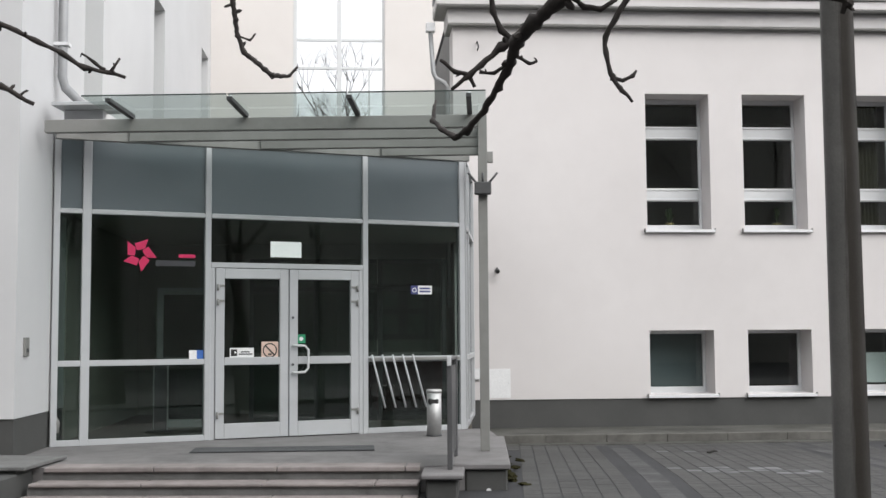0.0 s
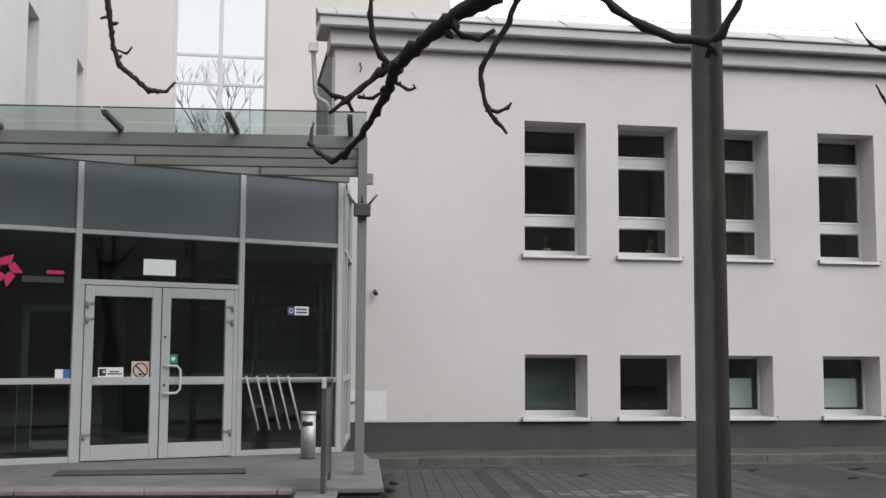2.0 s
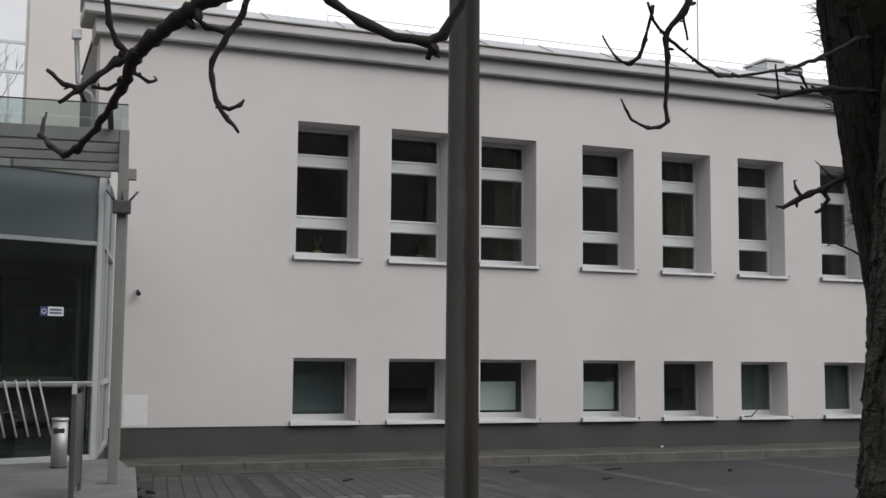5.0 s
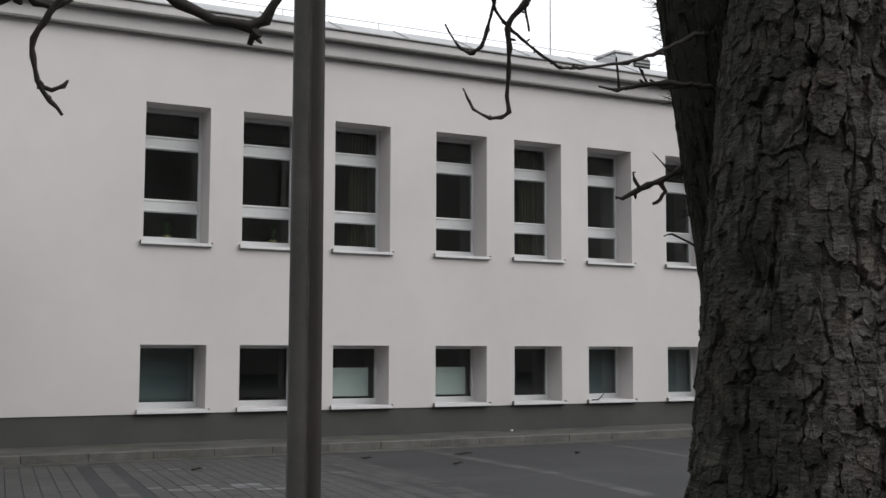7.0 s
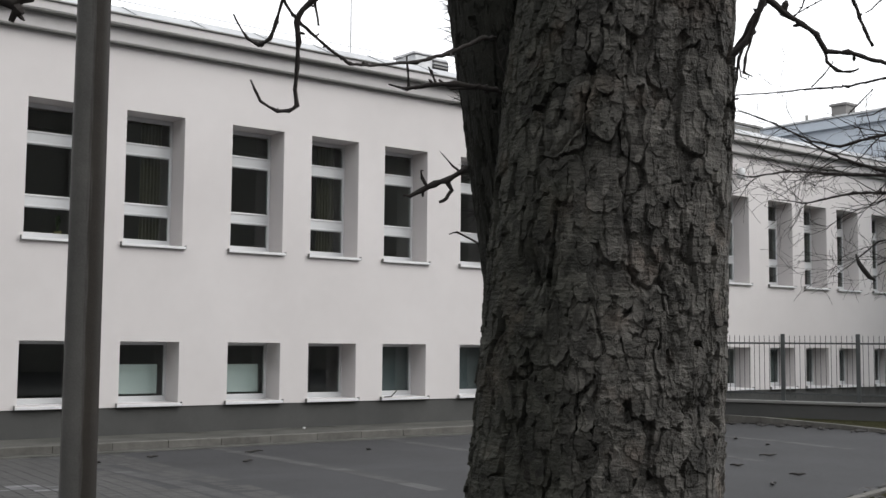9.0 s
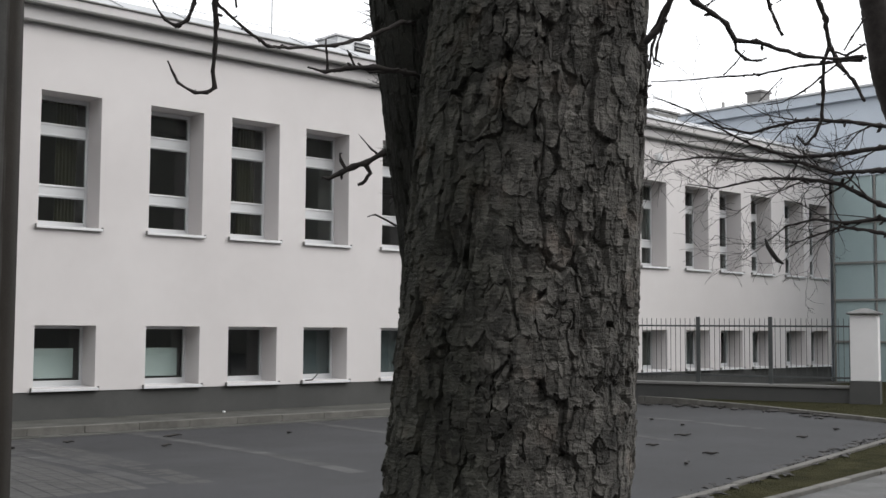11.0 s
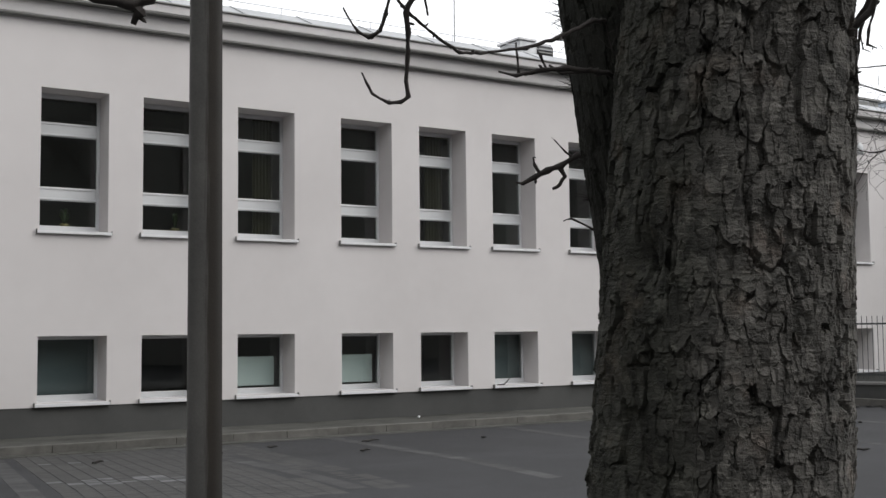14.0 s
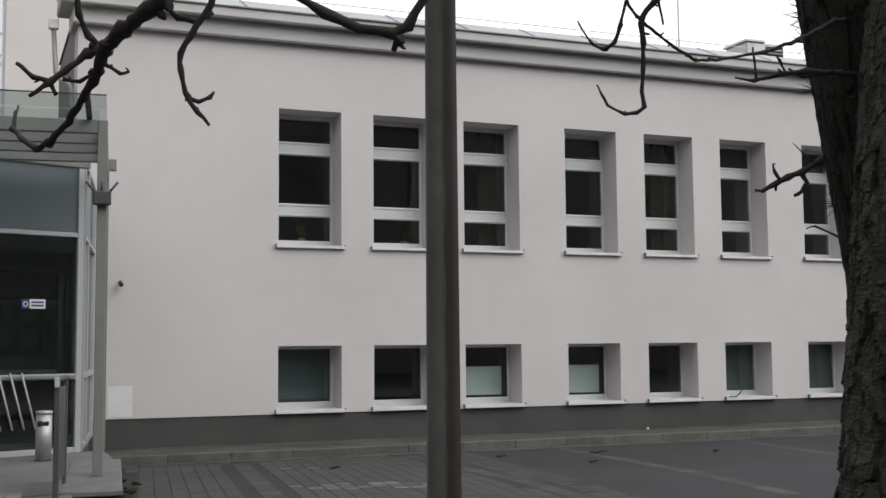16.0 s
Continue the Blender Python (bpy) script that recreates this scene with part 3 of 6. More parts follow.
for x in LEFTS[1:]:
    copy_thing(first_up, pose(x, FRONT, UP0))
    copy_thing(first_low, pose(x, FRONT, LOW0))

# blinds and curtains behind the panes
IN = FRONT + DEEP + 0.03
for k in (0, 5, 6, 9, 12, 14):
    solid("blind", box(0.05, WIDE - 0.05, 0, 0.012, 0.05, LOW1 - LOW0 - 0.03), BLIND_GREY, "drawn grey-green blind behind a basement pane", "blind", "drawn basement blinds", m=pose(LEFTS[k], IN, LOW0))
for k in (2, 3):
    solid("half_blind", box(0.057, WIDE - 0.17, 0, 0.008, 0.15, 0.70, 0.002), BLIND_WHITE, "flat white half blind behind a basement pane", "blind", "half blinds", m=pose(LEFTS[k], FRONT + DEEP - 0.03, LOW0))


def curtain(k, x0, x1):
    bm = bmesh.new()
    n = 30
    rows = [[bm.verts.new((x0 + (x1 - x0) * i / n, 0.03 * math.sin(i * 1.3), z)) for i in range(n + 1)] for z in (-0.6, 1.0, 2.4)]
    for a, b in zip(rows, rows[1:]):
        for i in range(n):
            bm.faces.new((a[i], a[i + 1], b[i + 1], b[i])).smooth = True
    solid("curtain", bm, CURTAIN, "ochre curtain hanging behind an upper pane", "curtain", "upper curtains", m=pose(LEFTS[k], IN + 0.12, UP0))


curtain(2, 0.62, 1.05)
curtain(4, 0.60, 1.05)
curtain(5, 0.1, 0.5)


def pot_plant(x, leaves, spread):
    p = thing("pot_plant", "small green pot plant on the inner window sill", "pot plant", "window sill plants", m=pose(x, IN + 0.15, UP0 + 0.09))
    part("pot", tube(bmesh.new(), [(0, 0, 0, 0.06), (0, 0, 0.1, 0.085)], 14), TERRACOTTA, p)
    bm = bmesh.new()
    for k in range(leaves):
        a, r, h = random.uniform(0, 6.28), random.uniform(0.3, 1) * spread, random.uniform(0.1, 0.3)
        tip = Vector((r * math.cos(a), r * math.sin(a) * 0.5, 0.1 + h))
        mid = Vector((tip.x * 0.5, tip.y * 0.5, 0.12 + h * 0.9))
        side = Vector((-math.sin(a), math.cos(a), 0)) * 0.02
        v = [bm.verts.new(q) for q in (Vector((0, 0, 0.08)), mid + side, tip, mid - side)]
        bm.faces.new(v)
    part("leaves", bm, LEAF, p)
    return p


pot_plant(LEFTS[0] + 0.62, 26, 0.30)
pot_plant(LEFTS[1] + 0.88, 30, 0.14)
solid("inner_window_sill", box(X0 + 0.6, X1 - 0.3, BACK + 0.004, BACK + 0.22, UP0 + 0.05, UP0 + 0.09), PVC, "white inner sill board behind the upper windows", "sill", kind="structure")

# roof furniture
ac = thing("roof_ventilator", "pale metal ventilation box on the roof", "ventilator", m=pose(17.3, 21.2, 7.56))
part("housing", box(-0.45, 0.55, 0, 0.8, 0.0, 1.05, 0.02), FLASHING, ac)
part("cap", box(-0.5, 0.05, -0.05, 0.85, 1.052, 1.11, 0.01), SILL, ac)
grille = part("grille", box(0.08, 0.56, -0.02, -0.002, 0.5, 0.98), GREY_PRINT, ac)
for k in range(5):
    part("slat", box(0.10, 0.54, -0.05, -0.022, 0.53 + 0.09 * k, 0.56 + 0.09 * k), STEEL_PAINT, grille)
solid("roof_mast", tube(bmesh.new(), [(15.0, 21.2, 7.5, 0.02), (15.0, 21.2, 11.2, 0.012)], 6), FLASHING, "thin metal mast on the roof", "mast")
for x, w, h in ((29.9, 1.3, 1.1),):
    bm = box(0, w, 0, 0.8, 0, h, 0.02)
    bx(bm, -0.06, w + 0.06, -0.06, 0.86, h, h + 0.07, 0.01)
    solid("roof_vent", bm, STEEL_PAINT, "low grey roof vent with a flat cap", "roof vent", m=pose(x, 21.8, 7.56))

# facade lamp, plaque and small boxes
cam_box = thing("wall_camera", "small dark camera on a wall bracket", "camera", m=pose(2.71, FRONT, 2.72))
part("bracket", tube(bmesh.new(), [(0, 0, 0.06, 0.02), (0, -0.12, 0.06, 0.02)], 8), STEEL_DARK, cam_box)
housing = part("housing", tube(bmesh.new(), [(0, -0.10, 0.03, 0.035), (0.0, -0.22, 0.0, 0.04)], 12), STEEL_DARK, cam_box)
part("lens", tube(bmesh.new(), [(0, -0.22, 0.0, 0.025), (0.0, -0.235, -0.004, 0.025)], 12), BLACK_PRINT, housing)
hook = solid("wall_hook", tube(bmesh.new(), [(0, 0, 0.10, 0.012), (0, -0.10, 0.10, 0.012), (0.02, -0.12, 0.0, 0.014), (0, -0.08, -0.06, 0.012)], 7), STEEL_DARK, "small dark iron hook on the upper wall", "hook", m=pose(2.40, FRONT, 6.72))
box_thing = thing("meter_box", "white flush meter box door above the plinth", "meter box", m=pose(2.54, FRONT, 0.52))
meter_door = part("door", box(0, 0.40, -0.006, 0, 0, 0.51, 0.002), WHITE_PRINT, box_thing)
part("lock", tube(bmesh.new(), [(0.36, -0.006, 0.26, 0.006), (0.36, -0.010, 0.26, 0.006)], 8), STEEL_DARK, meter_door)
jb = thing("junction_box", "small pale junction box low on the facade", "junction box", m=pose(2.29, FRONT, 0.84))
jb_case = part("case", box(0, 0.11, -0.05, 0, 0, 0.20, 0.006), PVC, jb)
part("cover", box(0.012, 0.098, -0.056, -0.05, 0.015, 0.185, 0.002), WHITE_PRINT, jb_case)
stick = solid("fallen_stick", tube(bmesh.new(), [(LEFTS[5] + 0.05, FRONT - 0.02, LOW0 + 0.004, 0.012), (LEFTS[5] + 0.22, FRONT - 0.03, LOW0 + 0.012, 0.014), (LEFTS[5] + 0.36, FRONT - 0.03, LOW0 + 0.13, 0.011)], 6), TWIG, "broken dark stick lying on a basement sill", "stick")
solid("paper_scrap", box(-0.025, 0.03, -0.02, 0.02, 0.0, 0.035, 0.008), WHITE_PRINT, "crumpled white paper scrap at the wall foot", "litter", m=pose(12.7, 19.2, 0.0, 0, 0, 20))
lamp_far = thing("wall_lamp", "small white wall lamp high on the facade", "wall lamp", m=pose(27.0, FRONT, 6.5))
part("arm", tube(bmesh.new(), [(0, 0, 0.15, 0.03), (0, -0.18, 0.15, 0.03)], 8), PVC, lamp_far)
part("shade", tube(bmesh.new(), [(0, -0.18, 0.2, 0.06), (0, -0.18, 0.1, 0.11), (0, -0.18, -0.12, 0.12)], 12), PVC, lamp_far)

# ---- downpipe at the facade's corner ----
pipe = thing("downpipe", "galvanised rainwater pipe with a square hopper", "downpipe", m=pose(1.63, FRONT + 0.1, 0.1))
part("hopper", box(-0.13, 0.03, -0.08, 0.08, 6.93, 7.09, 0.012), SILL, pipe, "white square rain hopper")
part("pipe", tube(bmesh.new(), [(-0.05, 0, 6.94, 0.042), (0.0, 0, 6.20, 0.042), (0.04, 0, 6.10, 0.042), (0.20, 0.02, 6.02, 0.042), (0.25, 0.03, 5.94, 0.042), (0.26, 0.03, 2.0, 0.042)], 12), ZINC, pipe)

# ---- the wings round the entrance ----
bm = bmesh.new()
SIDE = -3.60  # the side wall's plane
SLOTS = [(15.95, 17.13), (21.5, 22.72), (28.2, 29.46)]
bx(bm, -14, SIDE - 0.32, 12.9, 31.0, 0.7, 16)
edges = [12.9] + [e for s in SLOTS for e in s] + [31.0]
for a, b in zip(edges[::2], edges[1::2]):
    bx(bm, SIDE - 0.32, SIDE, a, b, 0.7, 16)
for (a, b), top in zip(SLOTS, (10.6, 8.21, 8.87)):
    bx(bm, SIDE - 0.32, SIDE, a, b, 0.7, 4.2)
    bx(bm, SIDE - 0.32, SIDE, a, b, top, 16)
solid("wall_side_wing", bm, PLASTER_PALE, "tall white rendered side wing with narrow deep recesses", "wall", kind="structure")
solid("wall_side_plinth", box(-14, SIDE - 0.01, 12.92, 15.0, -0.2, 0.7), PLINTH, "dark grey plinth of the white wing", "plinth", kind="structure")
for a, b in SLOTS:
    w = thing("window", "narrow dark window at the back of a recess", "window", "side wing windows", "structure", m=pose(SIDE - 0.3, a, 4.3))
    part("window_frame", box(-0.015, 0.03, 0.02, b - a - 0.02, 0, 0.08), PVC, w)
    part("pane", box(-0.012, -0.004, 0.02, b - a - 0.02, 0.08, 3.6), PANE, w)

REAR = 30.0
bm = bmesh.new()
for x0, x1, z0, z1 in ((SIDE, -1.43, 0, 16), (1.02, 6.0, 0, 16), (-1.43, 1.02, 0, 4.0), (-1.43, 1.02, 13.5, 16)):
    bx(bm, x0, x1, REAR, REAR + 0.4, z0, z1)
solid("wall_rear", bm, PLASTER_WARM, "tall cream rendered rear wall of the main building", "wall", kind="structure")
stair_win = thing("stair_window", "tall white-framed stair window reflecting sky and trees", "window", kind="structure", m=pose(-1.43, REAR + 0.1, 4.0))
bm = bmesh.new()
for x0, x1 in ((0, 0.10), (1.17, 1.29), (2.37, 2.47)):
    bx(bm, x0, x1, -0.03, 0.05, 0, 9.5, 0.006)
part("window_frame", bm, PVC, stair_win)
for z in (0.0, 1.6, 3.2, 4.76, 5.53, 7.5, 9.42):
    part("transom", box(0.10, 1.17, -0.025, 0.05, z, z + 0.08, 0.006), PVC, stair_win)
    part("transom", box(1.29, 2.37, -0.025, 0.05, z, z + 0.08, 0.006), PVC, stair_win)
zs = (0.0, 1.6, 3.2, 4.76, 5.53, 7.5, 9.42)
for a, b in zip(zs, zs[1:]):
    for x0, x1 in ((0.10, 1.17), (1.29, 2.37)):
        part("pane", box(x0, x1, 0.0, 0.008, a + 0.08, b), PANE_MIRROR, stair_win)
part("mullion", box(2.0, 2.05, -0.02, 0.05, 3.28, 4.74), PVC, stair_win)
solid("wall_stairwell", box(-2.0, 1.6, 34.0, 34.3, 3, 15), ROOM, "plain inner wall behind the stair window", "wall", kind="structure")

# gutter pipe at the side wing
pipe = thing("downpipe", "pale grey rainwater pipe in the corner of the wing", "downpipe", m=pose(SIDE + 0.10, 14.35, 0))
part("pipe", tube(bmesh.new(), [(0, 0, 12, 0.06), (0, 0, 4.95, 0.06), (0.03, 0.03, 4.82, 0.06), (0.32, 0.3, 4.52, 0.06), (0.36, 0.34, 4.3, 0.06)], 12), ZINC, pipe)
part("clip", box(-0.1, 0.09, -0.075, 0.075, 5.35, 5.39), SILL, pipe)

# ---- glazed entrance ----
GO, GA = Vector((-3.64, 14.38, 0.25)), math.degrees(math.atan2(0.340, 0.940))
GM = Matrix.Translation(GO) @ pose(0, 0, 0, 0, 0, GA)
LONG, HIGH = 5.79, 4.05
glaz = thing("entrance_glazing", "white aluminium shop-front glazing with grey upper panels", "glazing", kind="structure", m=GM)
for s0, s1 in ((0.05, 0.13), (0.405, 0.515), (1.985, 2.065), (4.22, 4.30), (5.73, 5.81)):
    part("mullion", box(s0, s1, -0.06, 0.06, 0, HIGH, 0.006), ALU, glaz)
BAYS = [(0.13, 0.405), (0.515, 1.985), (2.065, 4.22), (4.30, 5.73)]
for k, (a, b) in enumerate(BAYS):
    part("transom", box(a, b, -0.055, 0.055, 2.955, 3.015, 0.005), ALU, glaz)
    # head rail; its white stands in for the band of light above the panels
    part("head_rail", box(a, b, -0.065, 0.055, HIGH - 0.12, HIGH + 0.0, 0.02), PVC, glaz)
    part("spandrel", box(a, b, -0.02, 0.0, 3.015, HIGH - 0.12), SPANDREL, glaz, "grey-blue opaque panel")
    if k != 2:
        part("transom", box(a, b, -0.055, 0.055, 1.00, 1.075, 0.005), ALU, glaz)
        part("transom", box(a, b, -0.055, 0.055, 0.0, 0.075, 0.005), ALU, glaz)
        part("pane", box(a, b, 0.0, 0.008, 0.075, 1.0), PANE_DOOR, glaz).visible_shadow = False
        part("pane", box(a, b, 0.0, 0.008, 1.075, 2.955), PANE_DOOR, glaz).visible_shadow = False
    else:
        part("transom", box(a, b, -0.06, 0.06, 2.29, 2.36, 0.005), ALU, glaz)
        part("pane", box(a, b, 0.0, 0.008, 2.36, 2.955), PANE_DOOR, glaz).visible_shadow = False
        part("door_frame", box(a, a + 0.055, -0.05, 0.05, 0, 2.29), ALU, glaz)
        part("door_frame", box(b - 0.055, b, -0.05, 0.05, 0, 2.29), ALU, glaz)

# returning side of the glazed hall
CORNER = GM @ Vector((LONG + 0.02, 0, 0))
SM = Matrix.Translation(CORNER) @ pose(0, 0, 0, 0, 0, 82)
side = thing("entrance_side_glazing", "white aluminium glazed flank of the entrance hall", "glazing", kind="structure", m=SM)
for s0, s1 in ((0.04, 0.10), (0.95, 1.02), (2.85, 2.92)):
    part("mullion", box(s0, s1, -0.05, 0.05, 0, HIGH, 0.005), ALU, side)
for a, b in ((0.10, 0.95), (1.02, 2.85)):
    for z0, z1 in ((0, 0.075), (1.0, 1.075), (2.955, 3.015), (HIGH - 0.05, HIGH + 0.02)):
        part("transom", box(a, b, -0.045, 0.045, z0, z1, 0.004), ALU, side)
    part("pane", box(a, b, 0, 0.008, 0.075, 1.0), PANE_DOOR, side).visible_shadow = False
    part("pane", box(a, b, 0, 0.008, 1.075, 2.955), PANE_DOOR, side).visible_shadow = False
    part("spandrel", box(a, b, 0.0, 0.02, 3.015, HIGH - 0.05), SPANDREL, side)


def door_leaf(name, s0, s1, flip):
    d = thing(name, "white aluminium glazed entrance door leaf, closed", "door", "entrance doors", "structure", m=GM @ Matrix.Translation((s0, -0.02, 0)))
    w = s1 - s0
    bm = bmesh.new()
    for x in (0.004, w - 0.124):
        bx(bm, x, x + 0.12, -0.045, 0.03, 0.012, 2.28, 0.006)
    bx(bm, 0.124, w - 0.124, -0.045, 0.03, 2.145, 2.28, 0.006)
    bx(bm, 0.124, w - 0.124, -0.045, 0.03, 0.012, 0.21, 0.006)
    part("frame", bm, ALU, d)
    part("mid_rail", box(0.124, w - 0.124, -0.045, 0.03, 0.985, 1.09, 0.006), ALU, d)
    part("pane", box(0.124, w - 0.124, 0, 0.008, 0.21, 0.985), PANE_DOOR, d).visible_shadow = False
    part("pane", box(0.124, w - 0.124, 0, 0.008, 1.09, 2.145), PANE_DOOR, d).visible_shadow = False
    hx = 0.0 if not flip else w
    for z in (0.28, 1.78, 1.98):
        part("hinge", tube(bmesh.new(), [(hx + (0.03 if not flip else -0.03), -0.065, z, 0.016), (hx + (0.03 if not flip else -0.03), -0.065, z + 0.09, 0.016)], 8), STEEL_PAINT, d)
        part("hinge", box(hx + (0.03 if not flip else -0.12), hx + (0.12 if not flip else -0.03), -0.06, -0.046, z + 0.05, z + 0.08), STEEL_PAINT, d)
    return d


left_leaf = door_leaf("door_1", 2.125, 3.138, False)
right_leaf = door_leaf("door_2", 3.144, 4.16, True)
bow = [(0.05, -0.05, 1.24, 0.017), (0.05, -0.10, 1.24, 0.017), (0.20, -0.12, 1.235, 0.017), (0.25, -0.12, 1.18, 0.017), (0.25, -0.12, 0.93, 0.017), (0.20, -0.12, 0.875, 0.017), (0.05, -0.10, 0.87, 0.017), (0.05, -0.05, 0.87, 0.017)]
part("door_handle", tube(bmesh.new(), bow, 10), PVC, right_leaf, "white bow-shaped pull handle")
for z in (1.62, 0.98):
    part("lock", tube(bmesh.new(), [(0.05, -0.046, z, 0.018), (0.05, -0.058, z, 0.018)], 10), STEEL_DARK, right_leaf)


def flat(bm, x0, x1, z0, z1, y=0.0):
    bx(bm, x0, x1, y - 0.002, y, z0, z1)
    return bm


def disc(bm, x, z, r, y, sides=24, hole=0.0):
    outer = [bm.verts.new((x + r * math.cos(a), y, z + r * math.sin(a))) for a in (2 * math.pi * k / sides for k in range(sides))]
    if hole:
        inner = [bm.verts.new((x + hole * math.cos(a), y, z + hole * math.sin(a))) for a in (2 * math.pi * k / sides for k in range(sides))]
        for k in range(sides):
            bm.faces.new((outer[k], outer[(k + 1) % sides], inner[(k + 1) % sides], inner[k]))
    else:
        bm.faces.new(outer)
    return bm


def sticker(name, s, z, label, y=-0.012):
    return thing(name, label, "sign", m=GM @ Matrix.Translation((s, y, z - 0.25)))


# stickers and signs on the glass
sg = sticker("sign", 2.89, 2.70, "plain pale grey sign board above the doors")
part("board", flat(bmesh.new(), 0, 0.44, 0, 0.215), BLIND_WHITE, sg)
sg = sticker("camera_sticker", 2.33, 1.335, "white sticker with a black camera sign and plain text bars", -0.03)
ground = part("ground", flat(bmesh.new(), 0, 0.33, 0, 0.13), WHITE_PRINT, sg)
part("symbol", flat(bmesh.new(), 0.015, 0.10, 0.02, 0.11, -0.003), BLACK_PRINT, ground)
bm = disc(bmesh.new(), 0.075, 0.07, 0.022, -0.0065, 3)
part("arrow", bm, WHITE_PRINT, ground)
for z in (0.075, 0.045):
    part("text_bar", flat(bmesh.new(), 0.12 if z < 0.06 else 0.15, 0.31 if z < 0.06 else 0.27, z - 0.008, z + 0.008, -0.003), GREY_PRINT, ground)
sg = sticker("no_smoking_sticker", 2.765, 1.31, "peach no-smoking sticker with a struck black ring", -0.03)
ground = part("ground", flat(bmesh.new(), 0, 0.235, 0, 0.235), PEACH_PRINT, sg)
part("ring", disc(bmesh.new(), 0.117, 0.117, 0.10, -0.004, 28, 0.083), BLACK_PRINT, ground)
bm = bmesh.new()
v = [bm.verts.new((x, -0.005, z)) for x, z in ((0.045, 0.175), (0.06, 0.19), (0.19, 0.06), (0.175, 0.045))]
bm.faces.new(v)
part("strike", bm, BLACK_PRINT, ground)
part("cigarette", flat(bmesh.new(), 0.09, 0.14, 0.05, 0.075, -0.004), BLACK_PRINT, ground)
sg = sticker("exit_sticker", 3.265, 1.52, "small green emergency exit sticker", -0.03)
ground = part("ground", flat(bmesh.new(), 0, 0.12, 0, 0.12), GREEN_PRINT, sg)
part("symbol", disc(bmesh.new(), 0.06, 0.06, 0.032, -0.004, 5), WHITE_PRINT, ground)
sg = sticker("blue_sticker", 1.79, 1.32, "small blue and white sticker beside the door frame")
ground = part("ground", flat(bmesh.new(), 0, 0.10, 0, 0.12), WHITE_PRINT, sg)
part("field", flat(bmesh.new(), 0.10, 0.19, 0, 0.12), BLUE_PRINT, ground)
sg = sticker("access_sticker", 4.97, 2.21, "navy and white access sticker with plain text bars")
ground = part("ground", flat(bmesh.new(), 0.11, 0.33, 0, 0.125), WHITE_PRINT, sg)
part("field", flat(bmesh.new(), 0, 0.11, 0, 0.125), NAVY_PRINT, ground)
part("symbol", disc(bmesh.new(), 0.055, 0.06, 0.035, -0.004, 14, 0.024), WHITE_PRINT, ground)
for z in (0.085, 0.04):
    part("text_bar", flat(bmesh.new(), 0.135, 0.305, z - 0.012, z + 0.012, -0.003), NAVY_PRINT, ground)
# company sign as plain shapes
sg = sticker("glass_sign", 0.94, 2.52, "magenta pinwheel mark with grey and red bars on the glass")
bm = bmesh.new()
for k in range(5):
    a = radians(35 + 72 * k)
    c, s_ = math.cos(a), math.sin(a)
    q = [(0.0, 0.06), (0.10, 0.02), (0.205, 0.10), (0.03, 0.15)]
    bm.faces.new([bm.verts.new((0.19 + x * c - z * s_, 0.0, 0.18 + x * s_ + z * c)) for x, z in q])
part("mark", bm, RED, sg)
part("text_bar", flat(bmesh.new(), 0.40, 0.92, 0.03, 0.105), GREY_PRINT, sg)
part("text_bar", flat(bmesh.new(), 0.70, 0.92, 0.145, 0.19), RED, sg)

# entrance hall inside
bm = bmesh.new()
bx(bm, -3.58, 2.3, 20.2, 20.35, 0.25, 4.36)
bx(bm, -3.615, -3.58, 15.1, 20.2, 0.25, 4.6)
solid("wall_hall", bm, ROOM, "plain inner walls of the entrance hall", "wall", kind="structure")
HALL = [(-3.58, 14.46), (1.78, 16.38), (2.25, 19.55), (2.25, 20.2), (-3.58, 20.2)]
solid("floor_hall", sheet(HALL, 0.0, 0.262), ROOM_FLOOR, "dark tiled hall floor", "floor", kind="structure")
solid("ceiling_hall", sheet(HALL, 3.20, 3.26), ROOM, "plain hall ceiling", "ceiling", kind="structure")
# unseen roof outline, held back from the glazing so skylight reaches the panels
INSET = [(-3.58, 15.2), (1.45, 17.05), (2.25, 19.55), (2.25, 20.2), (-3.58, 20.2)]
solid("roof_hall", sheet(INSET, 4.36, 4.42), ROOM, "unseen flat roof over the hall's ceiling void, cut back to let skylight in", "roof", kind="structure")
inner = thing("inner_door", "white framed inner glazed door standing in the hall", "door", m=pose(-2.75, 17.2, 0.262, 0, 0, 4))
bm = bmesh.new()
bx(bm, 0, 0.09, 0, 0.05, 0, 2.1)
bx(bm, 0.9, 1.0, 0, 0.05, 0, 2.1)
bx(bm, 0.09, 0.9, 0, 0.05, 0, 0.12)
bx(bm, 0.09, 0.9, 0, 0.05, 2.0, 2.1)
bx(bm, 0.09, 0.9, 0, 0.05, 0.95, 1.05)
part("frame", bm, ALU, inner)
part("pane", box(0.09, 0.9, 0.02, 0.026, 0.12, 2.0), PANE_DOOR, inner)
screen = thing("inner_screen", "dark metal inner screen of glazed doors in the hall", "screen", m=pose(-1.45, 18.1, 0.262, 0, 0, 3))
for x in (0.0, 1.02, 2.06, 3.1):
    part("mullion", box(x, x + 0.07, 0, 0.05, 0, 2.6, 0.004), STEEL_DARK, screen)
for x in (0.07, 1.09, 2.13):
    for z in (0.0, 1.02, 2.08, 2.53):
        part("rail", box(x, x + 0.95, 0, 0.05, z, z + 0.07, 0.004), STEEL_PAINT if z == 1.02 else STEEL_DARK, screen)
    part("pane", box(x, x + 0.95, 0.02, 0.026, 0.07, 2.53), PANE_DOOR, screen).visible_shadow = False
